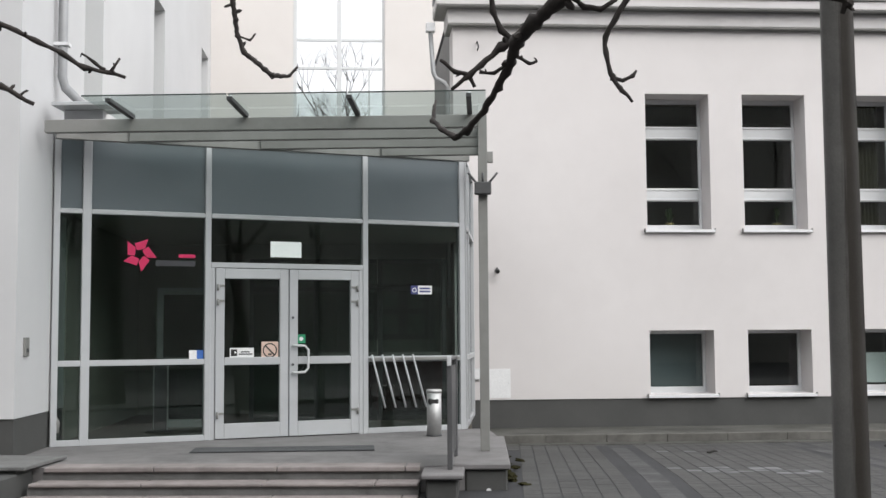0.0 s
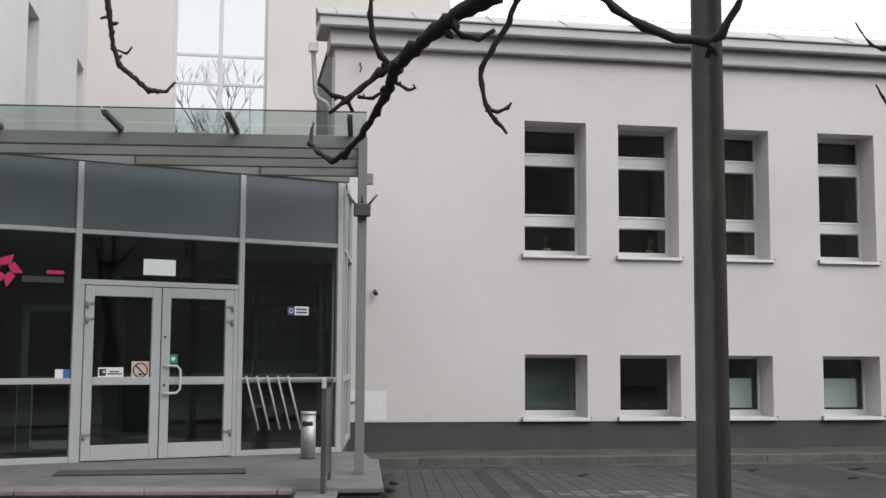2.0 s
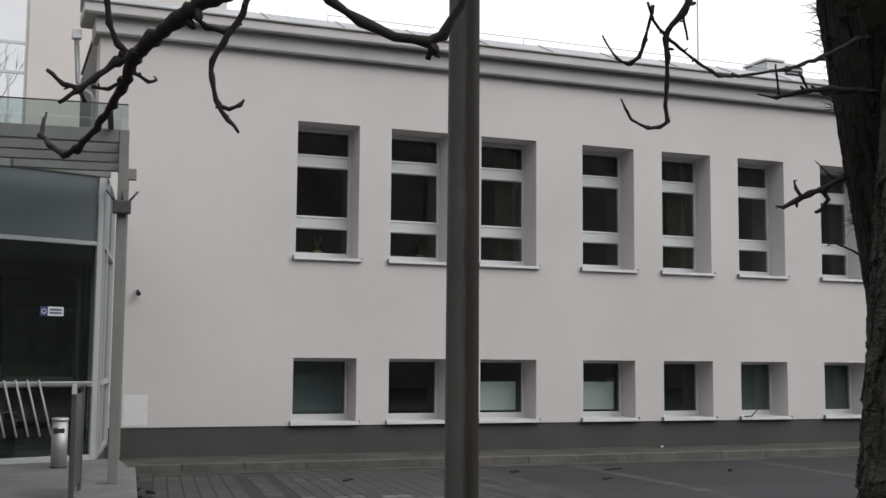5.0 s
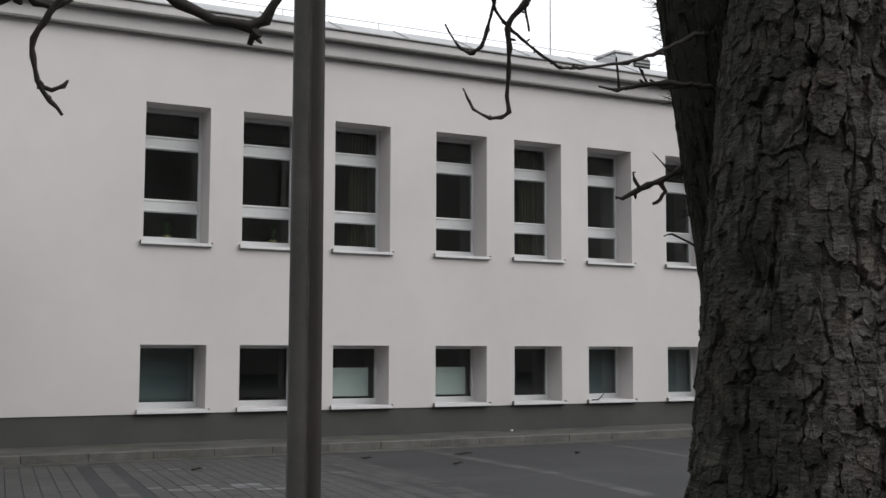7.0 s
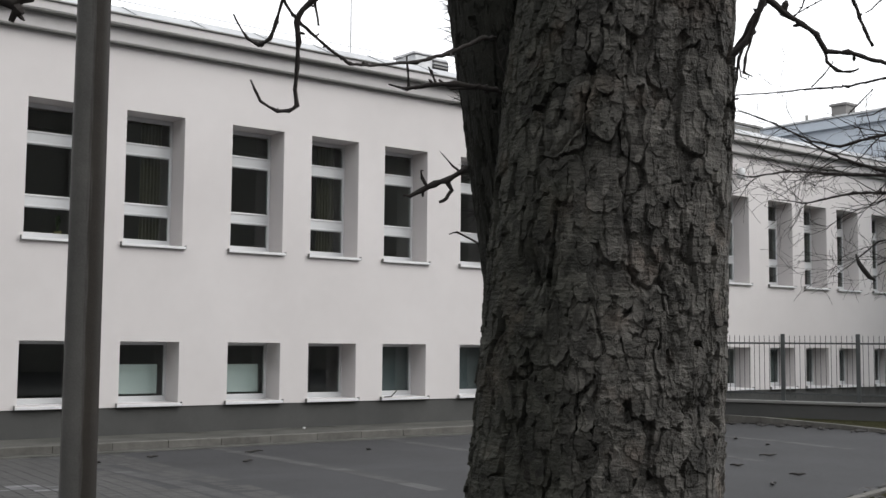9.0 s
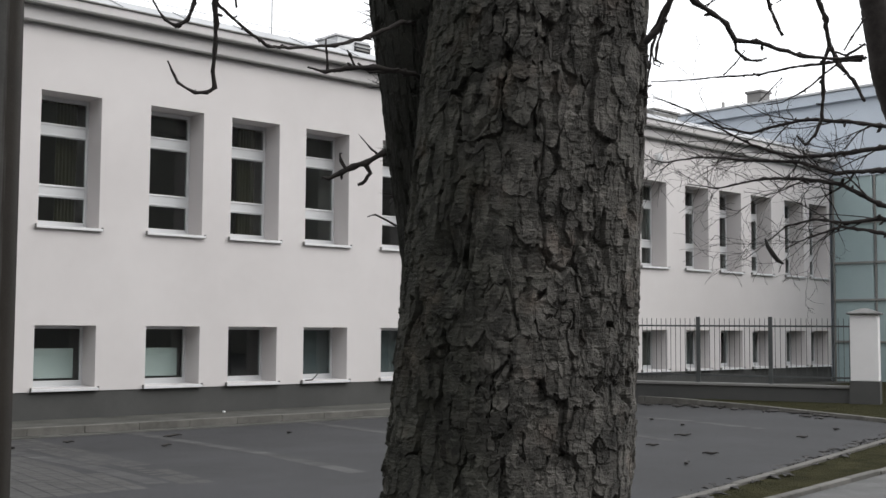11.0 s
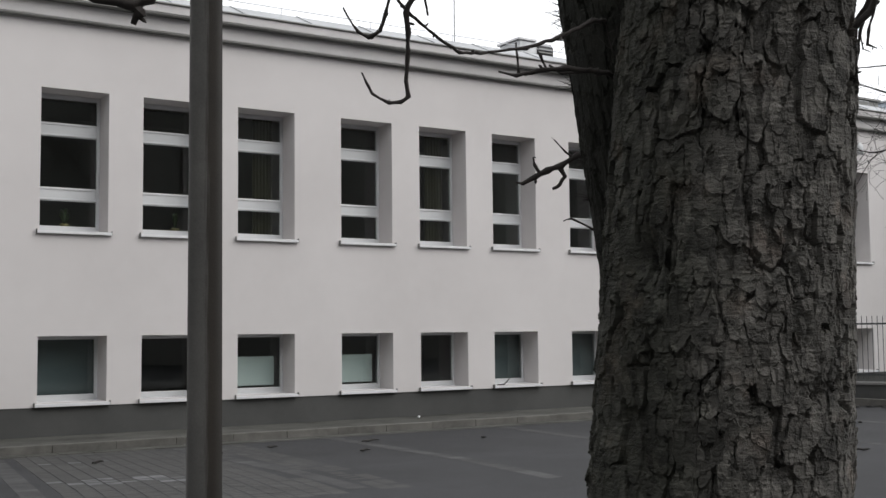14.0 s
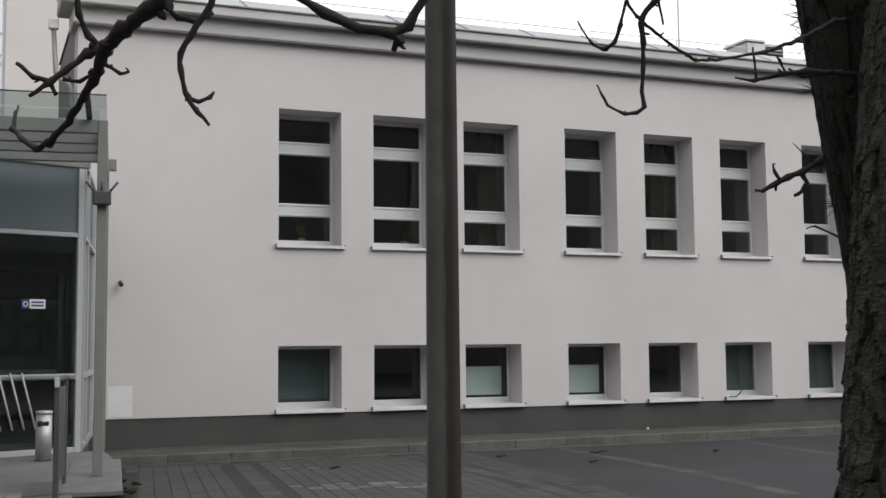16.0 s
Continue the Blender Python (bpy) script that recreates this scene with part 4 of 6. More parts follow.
stand = thing("information_stand", "slim dark upright stand with pale edges in the hall", "stand", m=pose(-2.55, 16.4, 0.262))
part("base", box(-0.18, 0.18, -0.14, 0.14, 0, 0.025, 0.004), STEEL_DARK, stand)
part("column", box(-0.09, 0.09, -0.03, 0.03, 0.025, 0.98, 0.006), STEEL_DARK, stand)
for x in (-0.105, 0.092):
    part("edge_strip", box(x, x + 0.013, -0.034, 0.034, 0.03, 0.985, 0.002), STEEL_BRIGHT, stand)
board = thing("notice_board", "dark notice board with grey sheets on the hall wall", "notice board", m=pose(0.15, 20.19, 1.55))
part("board", box(0, 1.5, -0.025, 0, 0, 1.0, 0.004), STEEL_DARK, board)
for k in range(6):
    x, z = 0.1 + 0.46 * (k % 3), 0.1 + 0.45 * (k // 3)
    part("sheet", box(x, x + 0.30, -0.029, -0.026, z, z + 0.36), STEEL_PAINT, board)
desk = thing("reception_desk", "red-fronted desk deep inside the dim hall", "desk", m=pose(0.45, 19.2, 0.262))
part("front", box(0, 1.4, 0, 0.05, 0.1, 0.95, 0.005), material("red_panel", (0.05, 0.007, 0.007), (0.075, 0.010, 0.010), 0.5), desk)
part("top", box(-0.04, 1.44, -0.04, 0.6, 0.952, 0.99, 0.005), STEEL_PAINT, desk)
part("plinth", box(0.03, 1.37, 0.03, 0.5, 0, 0.098), STEEL_DARK, desk)

# bicycle rack bars before the fixed pane
rack = thing("bicycle_rack", "grey steel rack with five slanting bars", "bicycle rack", m=GM @ Matrix.Translation((4.32, -0.10, 0)))
rack_rail = part("rail", box(-0.02, 1.38, 0.0, 0.035, 1.02, 1.055), STEEL_PAINT, rack)
for k in range(5):
    x = 0.005 + 0.155 * k
    part("bar", tube(bmesh.new(), [(x, -0.03, 1.10, 0.014), (x + 0.15, -0.16, 0.36, 0.014)], 10), ALU, rack_rail)

# ---- steps and pedestals, turned with the canopy ----
CA = -6.2
PM = Matrix.Translation((1.07, 11.58, 0)) @ pose(0, 0, 0, 0, 0, CA)
FLOOR_OUT = [(-4.4, 12.5), (-4.2, 12.14), (0.93, 11.6), (1.82, 11.80), (2.15, 14.9), (2.17, 16.5), (1.80, 16.38), (-3.58, 14.43), (-4.4, 14.43)]
PORCH_TILE = material("porch_tile", (0.135, 0.129, 0.128), (0.205, 0.197, 0.196), 0.7, 2.2, 150, 0.3, depth=0.004, spots=0.45)
porch = thing("porch", "low entrance platform with worn granite steps", "porch", kind="structure", m=PM)
back = PM.inverted()
slab = [tuple((back @ Vector((x, y, 0)))[:2]) for x, y in FLOOR_OUT]
part("platform", sheet(slab, -0.3, 0.25), PORCH_TILE, porch)
for k, (z, run) in enumerate(((0.235, 0.02), (0.118, 0.32), (-0.005, 0.62))):
    x = -4.11 - 0.05 * k
    n = 0
    while x < -0.16:
        w = min(random.uniform(1.0, 1.35), -0.15 - x)
        if w < 0.3:
            w = -0.15 - x
        part("tread", box(x + 0.004, x + w - 0.004, -run - 0.035, -run + 0.33, z - 0.035, z + (0.019 if k == 0 else 0.0), 0.01), STONE, porch)
        x += w
    part("riser", box(-4.13 - 0.05 * k, -0.15, -run + 0.01, -run + 0.30, z - 0.30, z - 0.036), STONE_GREY, porch)
ped = thing("pedestal", "grey stone pedestal with a chipped flat cap", "pedestal", m=PM)
part("block", box(-0.07, 0.25, -0.55, 0.4, -0.15, 0.18, 0.02), PLINTH, ped)
part("cap", box(-0.12, 0.31, -0.62, 0.7, 0.18, 0.235, 0.015), PORCH_TILE, ped)
ped = thing("pedestal", "long grey stone pedestal under the canopy post", "pedestal", m=PM)
ped_block = part("block", box(0.31, 0.76, 0.14, 3.4, -0.25, 0.20, 0.02), PLINTH, ped)
part("cap", box(0.19, 0.79, 0.09, 3.5, 0.20, 0.262, 0.012), PORCH_TILE, ped)
part("pipe_end", tube(bmesh.new(), [(0.56, 0.16, -0.02, 0.025), (0.56, 0.11, -0.02, 0.025)], 10), SILL, ped_block)
cheek = thing("cheek_wall", "low dark cheek wall beside the steps with a stone cap", "wall", kind="structure", m=PM)
part("block", box(-5.9, -4.24, -1.0, 0.85, -0.2, 0.225, 0.015), PLINTH, cheek)
part("cap", box(-6.0, -4.15, -0.45, 0.75, 0.262, 0.305, 0.008), STONE_GREY, cheek)
part("bed", box(-5.85, -4.26, -0.40, 0.72, 0.226, 0.261), PLINTH, cheek)
solid("door_mat", box(-1.7, 0.47, 13.3, 13.85, 0.255, 0.268, 0.004), MAT_RUBBER, "dark ribbed rubber mat before the doors", "mat")

# dark debris beside the pedestal
random.seed(9)
for k in range(8):
    bm = bmesh.new()
    bmesh.ops.create_icosphere(bm, subdivisions=2, radius=random.uniform(0.03, 0.065))
    for v in bm.verts:
        v.co = Vector((v.co.x * 1.6, v.co.y, v.co.z * 0.45)) * (1 + 0.9 * noise.noise(v.co * 22 + Vector((k * 3.1, 0, 0))))
    solid("debris_clump", bm, SOIL, "dark crumbled clump of leaves and mortar beside the pedestal", "debris", "debris clumps", m=pose(1.96 + random.uniform(0, 0.3) + 0.02 * k, 12.0 + 0.40 * k, 0.0, 0, 0, random.uniform(0, 180)))

# litter bin
bin_ = thing("litter_bin", "round brushed steel litter bin with a dark slot", "bin", m=pose(1.31, 15.25, 0.252))
bin_body = part("body", tube(bmesh.new(), [(0, 0, 0.02, 0.10), (0, 0, 0.585, 0.10)], 24), STEEL_BRIGHT, bin_)
part("lid", tube(bmesh.new(), [(0, 0, 0.587, 0.106), (0, 0, 0.62, 0.106), (0, 0, 0.63, 0.09)], 24), STEEL_BRIGHT, bin_)
part("slot", box(-0.085, 0.055, -0.104, -0.06, 0.43, 0.51, 0.018), BLACK_PRINT, bin_body, "dark oval slot")
part("base", tube(bmesh.new(), [(0, 0, 0.0, 0.105), (0, 0, 0.02, 0.105)], 24), STEEL_DARK, bin_)

# stair handrail
RAIL_STEEL = material("rail_steel", (0.06, 0.06, 0.062), (0.10, 0.10, 0.103), 0.45, 3.0, 80, 0.15)
rail = thing("handrail", "dark steel handrail with a bright end cap", "handrail", m=pose(1.21, 11.35, 0.235, 0, 0, -8.0))
part("post", box(-0.026, 0.026, 0.0, 0.10, 0, 1.11, 0.006), RAIL_STEEL, rail)
part("post", box(-0.02, 0.02, 1.1, 1.2, 0.02, 1.11, 0.006), RAIL_STEEL, rail)
part("panel", box(-0.008, 0.008, 0.10, 1.1, 0.12, 1.05), RAIL_STEEL, rail)
top_rail = part("top_rail", box(-0.025, 0.025, -0.02, 1.2, 1.11, 1.15, 0.01), RAIL_STEEL, rail)
part("end_cap", box(-0.022, 0.022, -0.032, -0.02, 1.06, 1.16, 0.004), PVC, top_rail, "bright end cap")

# bell panel and tap on the side wing
bell = thing("bell_panel", "small grey bell panel on the white wing", "bell panel", m=pose(SIDE, 13.2, 1.40))
bell_case = part("case", box(0, 0.03, 0, 0.16, 0, 0.22, 0.004), STEEL_PAINT, bell)
part("button", box(0.03, 0.036, 0.05, 0.11, 0.05, 0.09), GREY_PRINT, bell_case)
tap = solid("garden_tap", tube(bmesh.new(), [(SIDE, 14.4, 0.62, 0.02), (SIDE + 0.08, 14.4, 0.62, 0.02), (SIDE + 0.1, 14.4, 0.55, 0.035), (SIDE + 0.1, 14.4, 0.42, 0.02)], 8), STEEL_PAINT, "old pipe stub with a tap at the plinth", "tap")

# ---- canopy ----
CM = Matrix.Translation((1.76, 13.02, -0.035)) @ pose(0, 0, 0, 0, 0, CA)
can = thing("canopy", "grey steel entrance canopy roofed with clear glass", "canopy", kind="structure", m=CM)
part("post", box(-0.055, 0.055, -0.055, 0.055, 0.297, 4.27, 0.006), STEEL_PAINT, can)
part("post", box(-0.055, 0.055, 3.3, 3.41, 0.297, 4.26, 0.006), STEEL_PAINT, can)
for k in range(5):
    b = 0.70 * k
    reach = -5.28 + max(0.0, (b - 0.33) * 2.2)
    part("beam", box(reach, 0.0 if k else -0.056, b - 0.05, b + 0.05, 4.12, 4.275, 0.006), STEEL_PAINT, can)
plate = part("wall_plate", box(0.0, 5.6, 0.0, 0.08, 4.118, 4.27, 0.006), STEEL_PAINT, can)
plate.matrix_basis = pose(-5.28, 0.33, 0, 0, 0, 24.4)
part("edge_beam", box(-0.05, 0.05, 0.056, 3.299, 4.06, 4.26, 0.006), STEEL_PAINT, can)
for k, x in enumerate((-4.22, -2.84, -1.49, -0.15)):
    bm = bmesh.new()
    rim = [(-0.95, 4.30), (-0.95, 4.34), (0.0, 4.33), (0.0, 4.278), (-0.05, 4.278)]
    a = [bm.verts.new((x - 0.03, y, z)) for y, z in rim]
    c = [bm.verts.new((x + 0.03, y, z)) for y, z in rim]
    bm.faces.new(a)
    bm.faces.new(c[::-1])
    for i in range(5):
        bm.faces.new((a[i], c[i], c[(i + 1) % 5], a[(i + 1) % 5]))
    arm = part("arm", bm, STEEL_DARK, can)
    part("bolt", tube(bmesh.new(), [(x, -0.90, 4.30, 0.022), (x, -0.90, 4.37, 0.022)], 8), STEEL_BRIGHT, arm)
for a, b in ((-4.50, -2.86), (-2.845, -1.505), (-1.49, 0.04)):
    bm = bmesh.new()
    bm.faces.new([bm.verts.new((x, y, 4.345 - 0.01 * (y + 1.0))) for x, y in ((a, -1.0), (b, -1.0), (b, 2.4), (a, 2.4))])
    part("glass_edge", box(a, b, -1.012, -1.002, 4.347, 4.363), GLASS_EDGE, can, "dark green cut edge of the glass")
    part("glass_sheet", bm, PANE_CANOPY, can, "clear greenish glass roof sheet").visible_shadow = False
wall_end = part("wall_bracket", box(-5.25, -4.75, 0.5, 0.62, 4.28, 4.50, 0.006), ALU, can)
part("wall_cap", box(-5.3, -4.6, 0.2, 0.8, 4.502, 4.55, 0.006), ALU, can)
lamp = thing("canopy_floodlight", "dark three-armed floodlight bracket on the canopy post", "floodlight", m=CM @ Matrix.Translation((0.0, -0.056, 3.40)))
flood = part("housing", box(-0.10, 0.10, -0.1, 0.0, -0.10, 0.05, 0.012), STEEL_DARK, lamp)
for x in (-0.15, 0.0, 0.15):
    part("arm", tube(bmesh.new(), [(x * 0.5, -0.05, 0.04, 0.014), (x * 1.15, -0.05, 0.16, 0.014)], 7), STEEL_DARK, flood)

# ---- the far glazed wing ----
WX = 36.85
wing = thing("far_wing", "blue-grey rendered wing with a green glass front", "building", m=pose(WX, 0, 0))
part("wall", box(0.0, 9, 6.0, 27, 6.9, 9.5), WING_BLUE, wing)
parapet = part("parapet", box(-0.18, 9, 6.0, 27.2, 9.502, 9.85, 0.01), WING_BLUE, wing)
part("roof_edge", box(-0.24, 9, 6.0, 27.3, 9.852, 9.93, 0.01), FLASHING, parapet)
part("wall", box(0.35, 9, 6.0, 27, -0.2, 6.9), WING_BLUE, wing)
y = 19.55
while y > 7:
    part("mullion", box(0.0, 0.12, y - 0.06, y, -0.1, 6.895), STEEL_PAINT, wing)
    part("pane", box(0.05, 0.06, y - 1.44, y - 0.06, -0.1, 6.895), PANE_GREEN, wing)
    y -= 1.5
for z in (1.3, 2.7, 3.95, 5.3):
    part("transom", box(-0.02, 0.10, 7.0, 19.5, z, z + 0.07), STEEL_PAINT, wing)
chim = thing("chimney", "square grey chimney stack on the far wing's roof", "chimney", m=pose(WX + 1.0, 23.0, 9.93))
stack = part("stack", box(-0.3, 0.3, -0.3, 0.3, 0, 0.55, 0.01), GREY_RENDER, chim)
part("cap", box(-0.36, 0.36, -0.36, 0.36, 0.552, 0.64, 0.01), GREY_RENDER, stack)
solid("roof_pipe", tube(bmesh.new(), [(WX + 0.8, 24.4, 9.9, 0.06), (WX + 0.8, 24.4, 10.35, 0.06)], 8), STEEL_PAINT, "short vent pipe on the far roof", "vent pipe")

# ---- fence on its low wall ----
FA, FB = Vector((23.1, 18.0, 0)), Vector((25.27, 12.78, 0))
run = (FB - FA).normalized()
FL = (FB - FA).length
FM = Matrix.Translation(FA) @ pose(0, 0, 0, 0, 0, math.degrees(math.atan2(run.y, run.x)))
low = thing("wall_fence", "low dark rendered fence wall with a coping", "wall", kind="structure", m=FM)
part("wall", box(-1.5, FL, -0.12, 0.12, -0.3, 0.36), PLINTH, low)
part("coping", box(-1.5, FL, -0.16, 0.16, 0.362, 0.43, 0.01), GREY_RENDER, low)
fence = thing("fence", "dark metal bar fence on a low wall", "fence", m=FM)
part("rail", box(-1.5, FL, -0.02, 0.02, 1.76, 1.80), FENCE, fence)
part("rail", box(-1.5, FL, -0.02, 0.02, 0.58, 0.62), FENCE, fence)
for s in (-1.35, 0.36, 2.17, 3.87):
    part("post", box(s - 0.045, s + 0.045, -0.045, 0.045, 0.43, 2.0, 0.005), FENCE, fence)
picket = mesh("picket", box(-0.006, 0.006, -0.006, 0.006, 0.50, 1.96), FENCE)
s = -1.45
while s < FL:
    shared("picket", picket, fence, Matrix.Translation((s, 0, 0)))
    s += 0.118
pil = thing("gate_pillar", "white rendered gate pillar with a grey foot and cap", "pillar", m=Matrix.Translation(FB) @ pose(0, 0, 0, 0, 0, math.degrees(math.atan2(run.y, run.x))))
part("shaft", box(0.02, 0.62, -0.3, 0.3, 0.55, 2.05, 0.01), WHITE_RENDER, pil)
part("foot", box(0.0, 0.64, -0.32, 0.32, -0.3, 0.549), PLINTH, pil)
bm = box(-0.05, 0.69, -0.37, 0.37, 2.052, 2.09, 0.008)
base = [bm.verts.new((x, y, 2.088)) for x, y in ((-0.04, -0.36), (0.68, -0.36), (0.68, 0.36), (-0.04, 0.36))]
peak = [bm.verts.new((x, y, 2.20)) for x, y in ((0.26, -0.06), (0.38, -0.06), (0.38, 0.06), (0.26, 0.06))]
bm.faces.new(peak)
for k in range(4):
    bm.faces.new((base[k], base[(k + 1) % 4], peak[(k + 1) % 4], peak[k]))
part("cap", bm, STONE_GREY, pil, "grey stone pyramid cap")

# ---- lamp post ----
post = thing("lamp_post", "tall weathered grey octagonal steel lamp post", "lamp post", m=pose(2.14, 3.76, 0, 0, 0, 11))
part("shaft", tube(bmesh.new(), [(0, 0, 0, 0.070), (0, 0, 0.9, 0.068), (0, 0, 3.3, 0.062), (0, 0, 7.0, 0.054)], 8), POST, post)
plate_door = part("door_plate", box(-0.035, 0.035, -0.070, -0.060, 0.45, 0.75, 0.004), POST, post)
part("lock", tube(bmesh.new(), [(0.02, -0.070, 0.60, 0.007), (0.02, -0.074, 0.60, 0.007)], 8), STEEL_DARK, plate_door)

# ---- unseen blocks behind and left of the camera, added to cut light ----
bm = bmesh.new()
for x0, x1, h in ((-60, -22, 15.5), (-22, -4, 18.0), (-4, 14, 16.0), (14, 32, 18.5), (32, 70, 16.0)):
    bx(bm, x0, x1, -30, -24, 0, h)
# left rows are added to dim the left facade and left-turned reveals
for y0, y1, h in ((-24, -6, 17.0), (-6, 12.8, 16.0)):
    bx(bm, -19, -13, y0, y1, 0, h)
solid("backdrop", bm, FAR_WALL, "unseen plain dark blocks behind and at left, added to hold back light and reflections", "backdrop", kind="structure")


def street_tree(x, y, h, seed):
    """A bare street tree of forking limbs."""
    random.seed(seed)
    t = thing("street_tree", "bare leafless street tree across the road", "tree", "street trees", m=pose(x, y, 0))
    part("trunk", tube(bmesh.new(), [(0, 0, -0.1, 0.28), (0.05, 0, h * 0.2, 0.22), (0.0, 0.1, h * 0.4, 0.18)], 10), TWIG, t)

    def fork(bm, at, way, size, r, level):
        tip = Vector(at) + way * size
        mid = Vector(at) + way * size * 0.5 + Vector((random.uniform(-1, 1), random.uniform(-1, 1), 0)) * size * 0.08
        tube(bm, [(*at, r), (*mid, r * 0.8), (*tip, r * 0.6)], 6, caps=False)
        if level:
            for k in range(3):
                turn = (way + Vector((random.uniform(-1, 1), random.uniform(-1, 1), random.uniform(-0.2, 0.8))) * 0.8).normalized()
                fork(bm, tuple(tip), turn, size * 0.68, r * 0.55, level - 1)

    for k in range(4):
        bm = bmesh.new()
        a = 1.57 * k + random.uniform(-0.5, 0.5)
        fork(bm, (0.0, 0.1, h * 0.38), Vector((math.cos(a) * 0.6, math.sin(a) * 0.6, 0.8)).normalized(), h * 0.24, 0.12, 4)
        part("limb", bm, TWIG, t)


for x, y, h, seed in ((-2.6, -14, 18, 3), (2.2, -17, 22, 4), (10, -13, 12, 5), (19, -15, 14, 6)):
    street_tree(x, y, h, seed)

# ---- trees ----
def bark_trunk(rows, z_fine0, z_fine1, step_fine, around, depth, seed, phase, bark):
    """A trunk whose bark is real relief: rows are (z, x, y, radius); plates split by deep cracks."""
    rng = np.random.RandomState(seed)
    rows = np.array(rows)
    z = [rows[0, 0]]
    while z[-1] < rows[-1, 0]:
        z.append(z[-1] + (step_fine if z_fine0 < z[-1] < z_fine1 else step_fine * 6))
    z = np.array(z)
    cx, cy, rad = (np.interp(z, rows[:, 0], rows[:, k]) for k in (1, 2, 3))
    even = np.linspace(-np.pi, np.pi, around, endpoint=False)
    ang = (even - 0.55 * np.sin(even) + 1.25 * np.pi) % (2 * np.pi)  # finest on the side that faces the camera
    zz, aa = np.meshgrid(z, ang, indexing="ij")

    def soft(u, v, seed2):
        r2 = np.random.RandomState(seed2)
        out = np.zeros_like(u)
        for k in range(6):
            fu, fv = r2.randint(1, 5 + 2 * k), r2.uniform(1, 5 + 3 * k)
            out += np.sin(fu * u + fv * v + r2.uniform(0, 6.28)) / (1 + 0.5 * k)
        return out

    def value_noise(nu, nv_per_m, seed2):
        """Smooth random values, nu round the trunk and nv_per_m up it."""
        r2 = np.random.RandomState(seed2)
        v = (zz - zz.min()) * nv_per_m
        u = aa / (2 * np.pi) * nu
        g = r2.uniform(-1, 1, (nu, int(v.max()) + 3))
        iu, iv = np.floor(u).astype(int), np.floor(v).astype(int)
        fu, fv = u - iu, v - iv
        fu, fv = fu * fu * (3 - 2 * fu), fv * fv * (3 - 2 * fv)
        a0 = g[iu % nu, iv] * (1 - fu) + g[(iu + 1) % nu, iv] * fu
        a1 = g[iu % nu, iv + 1] * (1 - fu) + g[(iu + 1) % nu, iv + 1] * fu
        return a0 * (1 - fv) + a1 * fv

    def rough(nu, nv, seed2):
        return sum(value_noise(nu * 2**k, nv * 2**k, seed2 + k) / 1.7**k for k in range(4)) / 2

    def flakes(nu, hv, seed2, ragged, floor, reach):
        """Overlapping tilted flakes, nu round the trunk and hv metres high, over a floor of cracks."""
        r2 = np.random.RandomState(seed2)
        u = aa / (2 * np.pi) * nu + 0.45 * rough(max(nu // 3, 3), 0.45 / hv, seed2 + 1) + ragged * rough(nu * 3, 3.0 / hv, seed2 + 2)
        v = (zz - zz.min()) / hv + 2 + 0.55 * rough(max(nu // 3, 3), 0.45 / hv, seed2 + 3) + ragged * rough(nu * 3, 3.0 / hv, seed2 + 4)
        nv = int(np.ceil(v.max())) + 4
        ju, jv = r2.uniform(-0.4, 0.4, (nu, nv)), r2.uniform(-0.4, 0.4, (nu, nv))
        base, ru, rv = r2.uniform(0, 1, (nu, nv)), r2.uniform(0.42, 0.62, (nu, nv)) * reach, r2.uniform(0.46, 0.74, (nu, nv)) * reach
        tu, tv, curl = r2.uniform(-0.32, 0.32, (nu, nv)), r2.uniform(-0.4, 0.25, (nu, nv)), r2.uniform(0.0, 0.3, (nu, nv))
        iu, iv = np.floor(u).astype(int), np.floor(v).astype(int)
        top = np.full(u.shape, floor)
        for du in (-1, 0, 1):
            for dv in (-1, 0, 1):
                a, b = (iu + du) % nu, np.clip(iv + dv, 0, nv - 1)
                eu, ev = (u - (iu + du + 0.5 + ju[a, b])) / ru[a, b], (v - (iv + dv + 0.5 + jv[a, b])) / rv[a, b]
                d = (np.abs(eu) ** 2.6 + np.abs(ev) ** 2.6) ** (1 / 2.6)
                h = base[a, b] + tu[a, b] * eu + tv[a, b] * ev + curl[a, b] * d**3
                top = np.where((d < 1) & (h > top), h, top)
        return top

    large = flakes(29, 0.15, seed, 0.12, -1.6, 1.13)
    middle = flakes(54, 0.078, seed + 7, 0.16, -1.3, 1.12)
    little = flakes(105, 0.04, seed + 13, 0.18, -0.4, 1.15)
    some = np.clip(0.5 + 1.3 * rough(10, 4, seed + 25), 0.1, 1)
    wide = np.clip(0.35 + 1.2 * rough(9, 3.5, seed + 20), 0.0, 1.0)
    fissure = (1 - np.clip(np.abs(rough(15, 1.7, seed + 30) + 0.05 * rough(90, 30, seed + 35)) / 0.09, 0, 1)) * wide
    scale = rough(36, 150, seed + 40)
    pits = rough(160, 120, seed + 50)
    grain = rng.uniform(-1, 1, zz.shape)
    r = rad[:, None] * (1 + 0.025 * np.sin(3 * aa + phase) + 0.02 * np.sin(5 * aa + zz * 1.1) + 0.02 * rough(6, 1.2, seed + 60))
    r = r + depth * (0.46 * large + 0.44 * middle * (0.35 + 0.65 * some) + 0.26 * little * some - 1.2 * fissure + 0.05 * scale + 0.12 * pits + 0.02 * grain - 0.6)
    # an old knot hollow
    r = r - 1.6 * depth * np.exp(-(((aa - 3.18) * rad[:, None] / 0.07) ** 2 + ((zz - 1.90) / 0.075) ** 2) ** 1.5)
    verts = np.stack([cx[:, None] + r * np.cos(aa), cy[:, None] + r * np.sin(aa), zz], -1).reshape(-1, 3)
    n, m = zz.shape
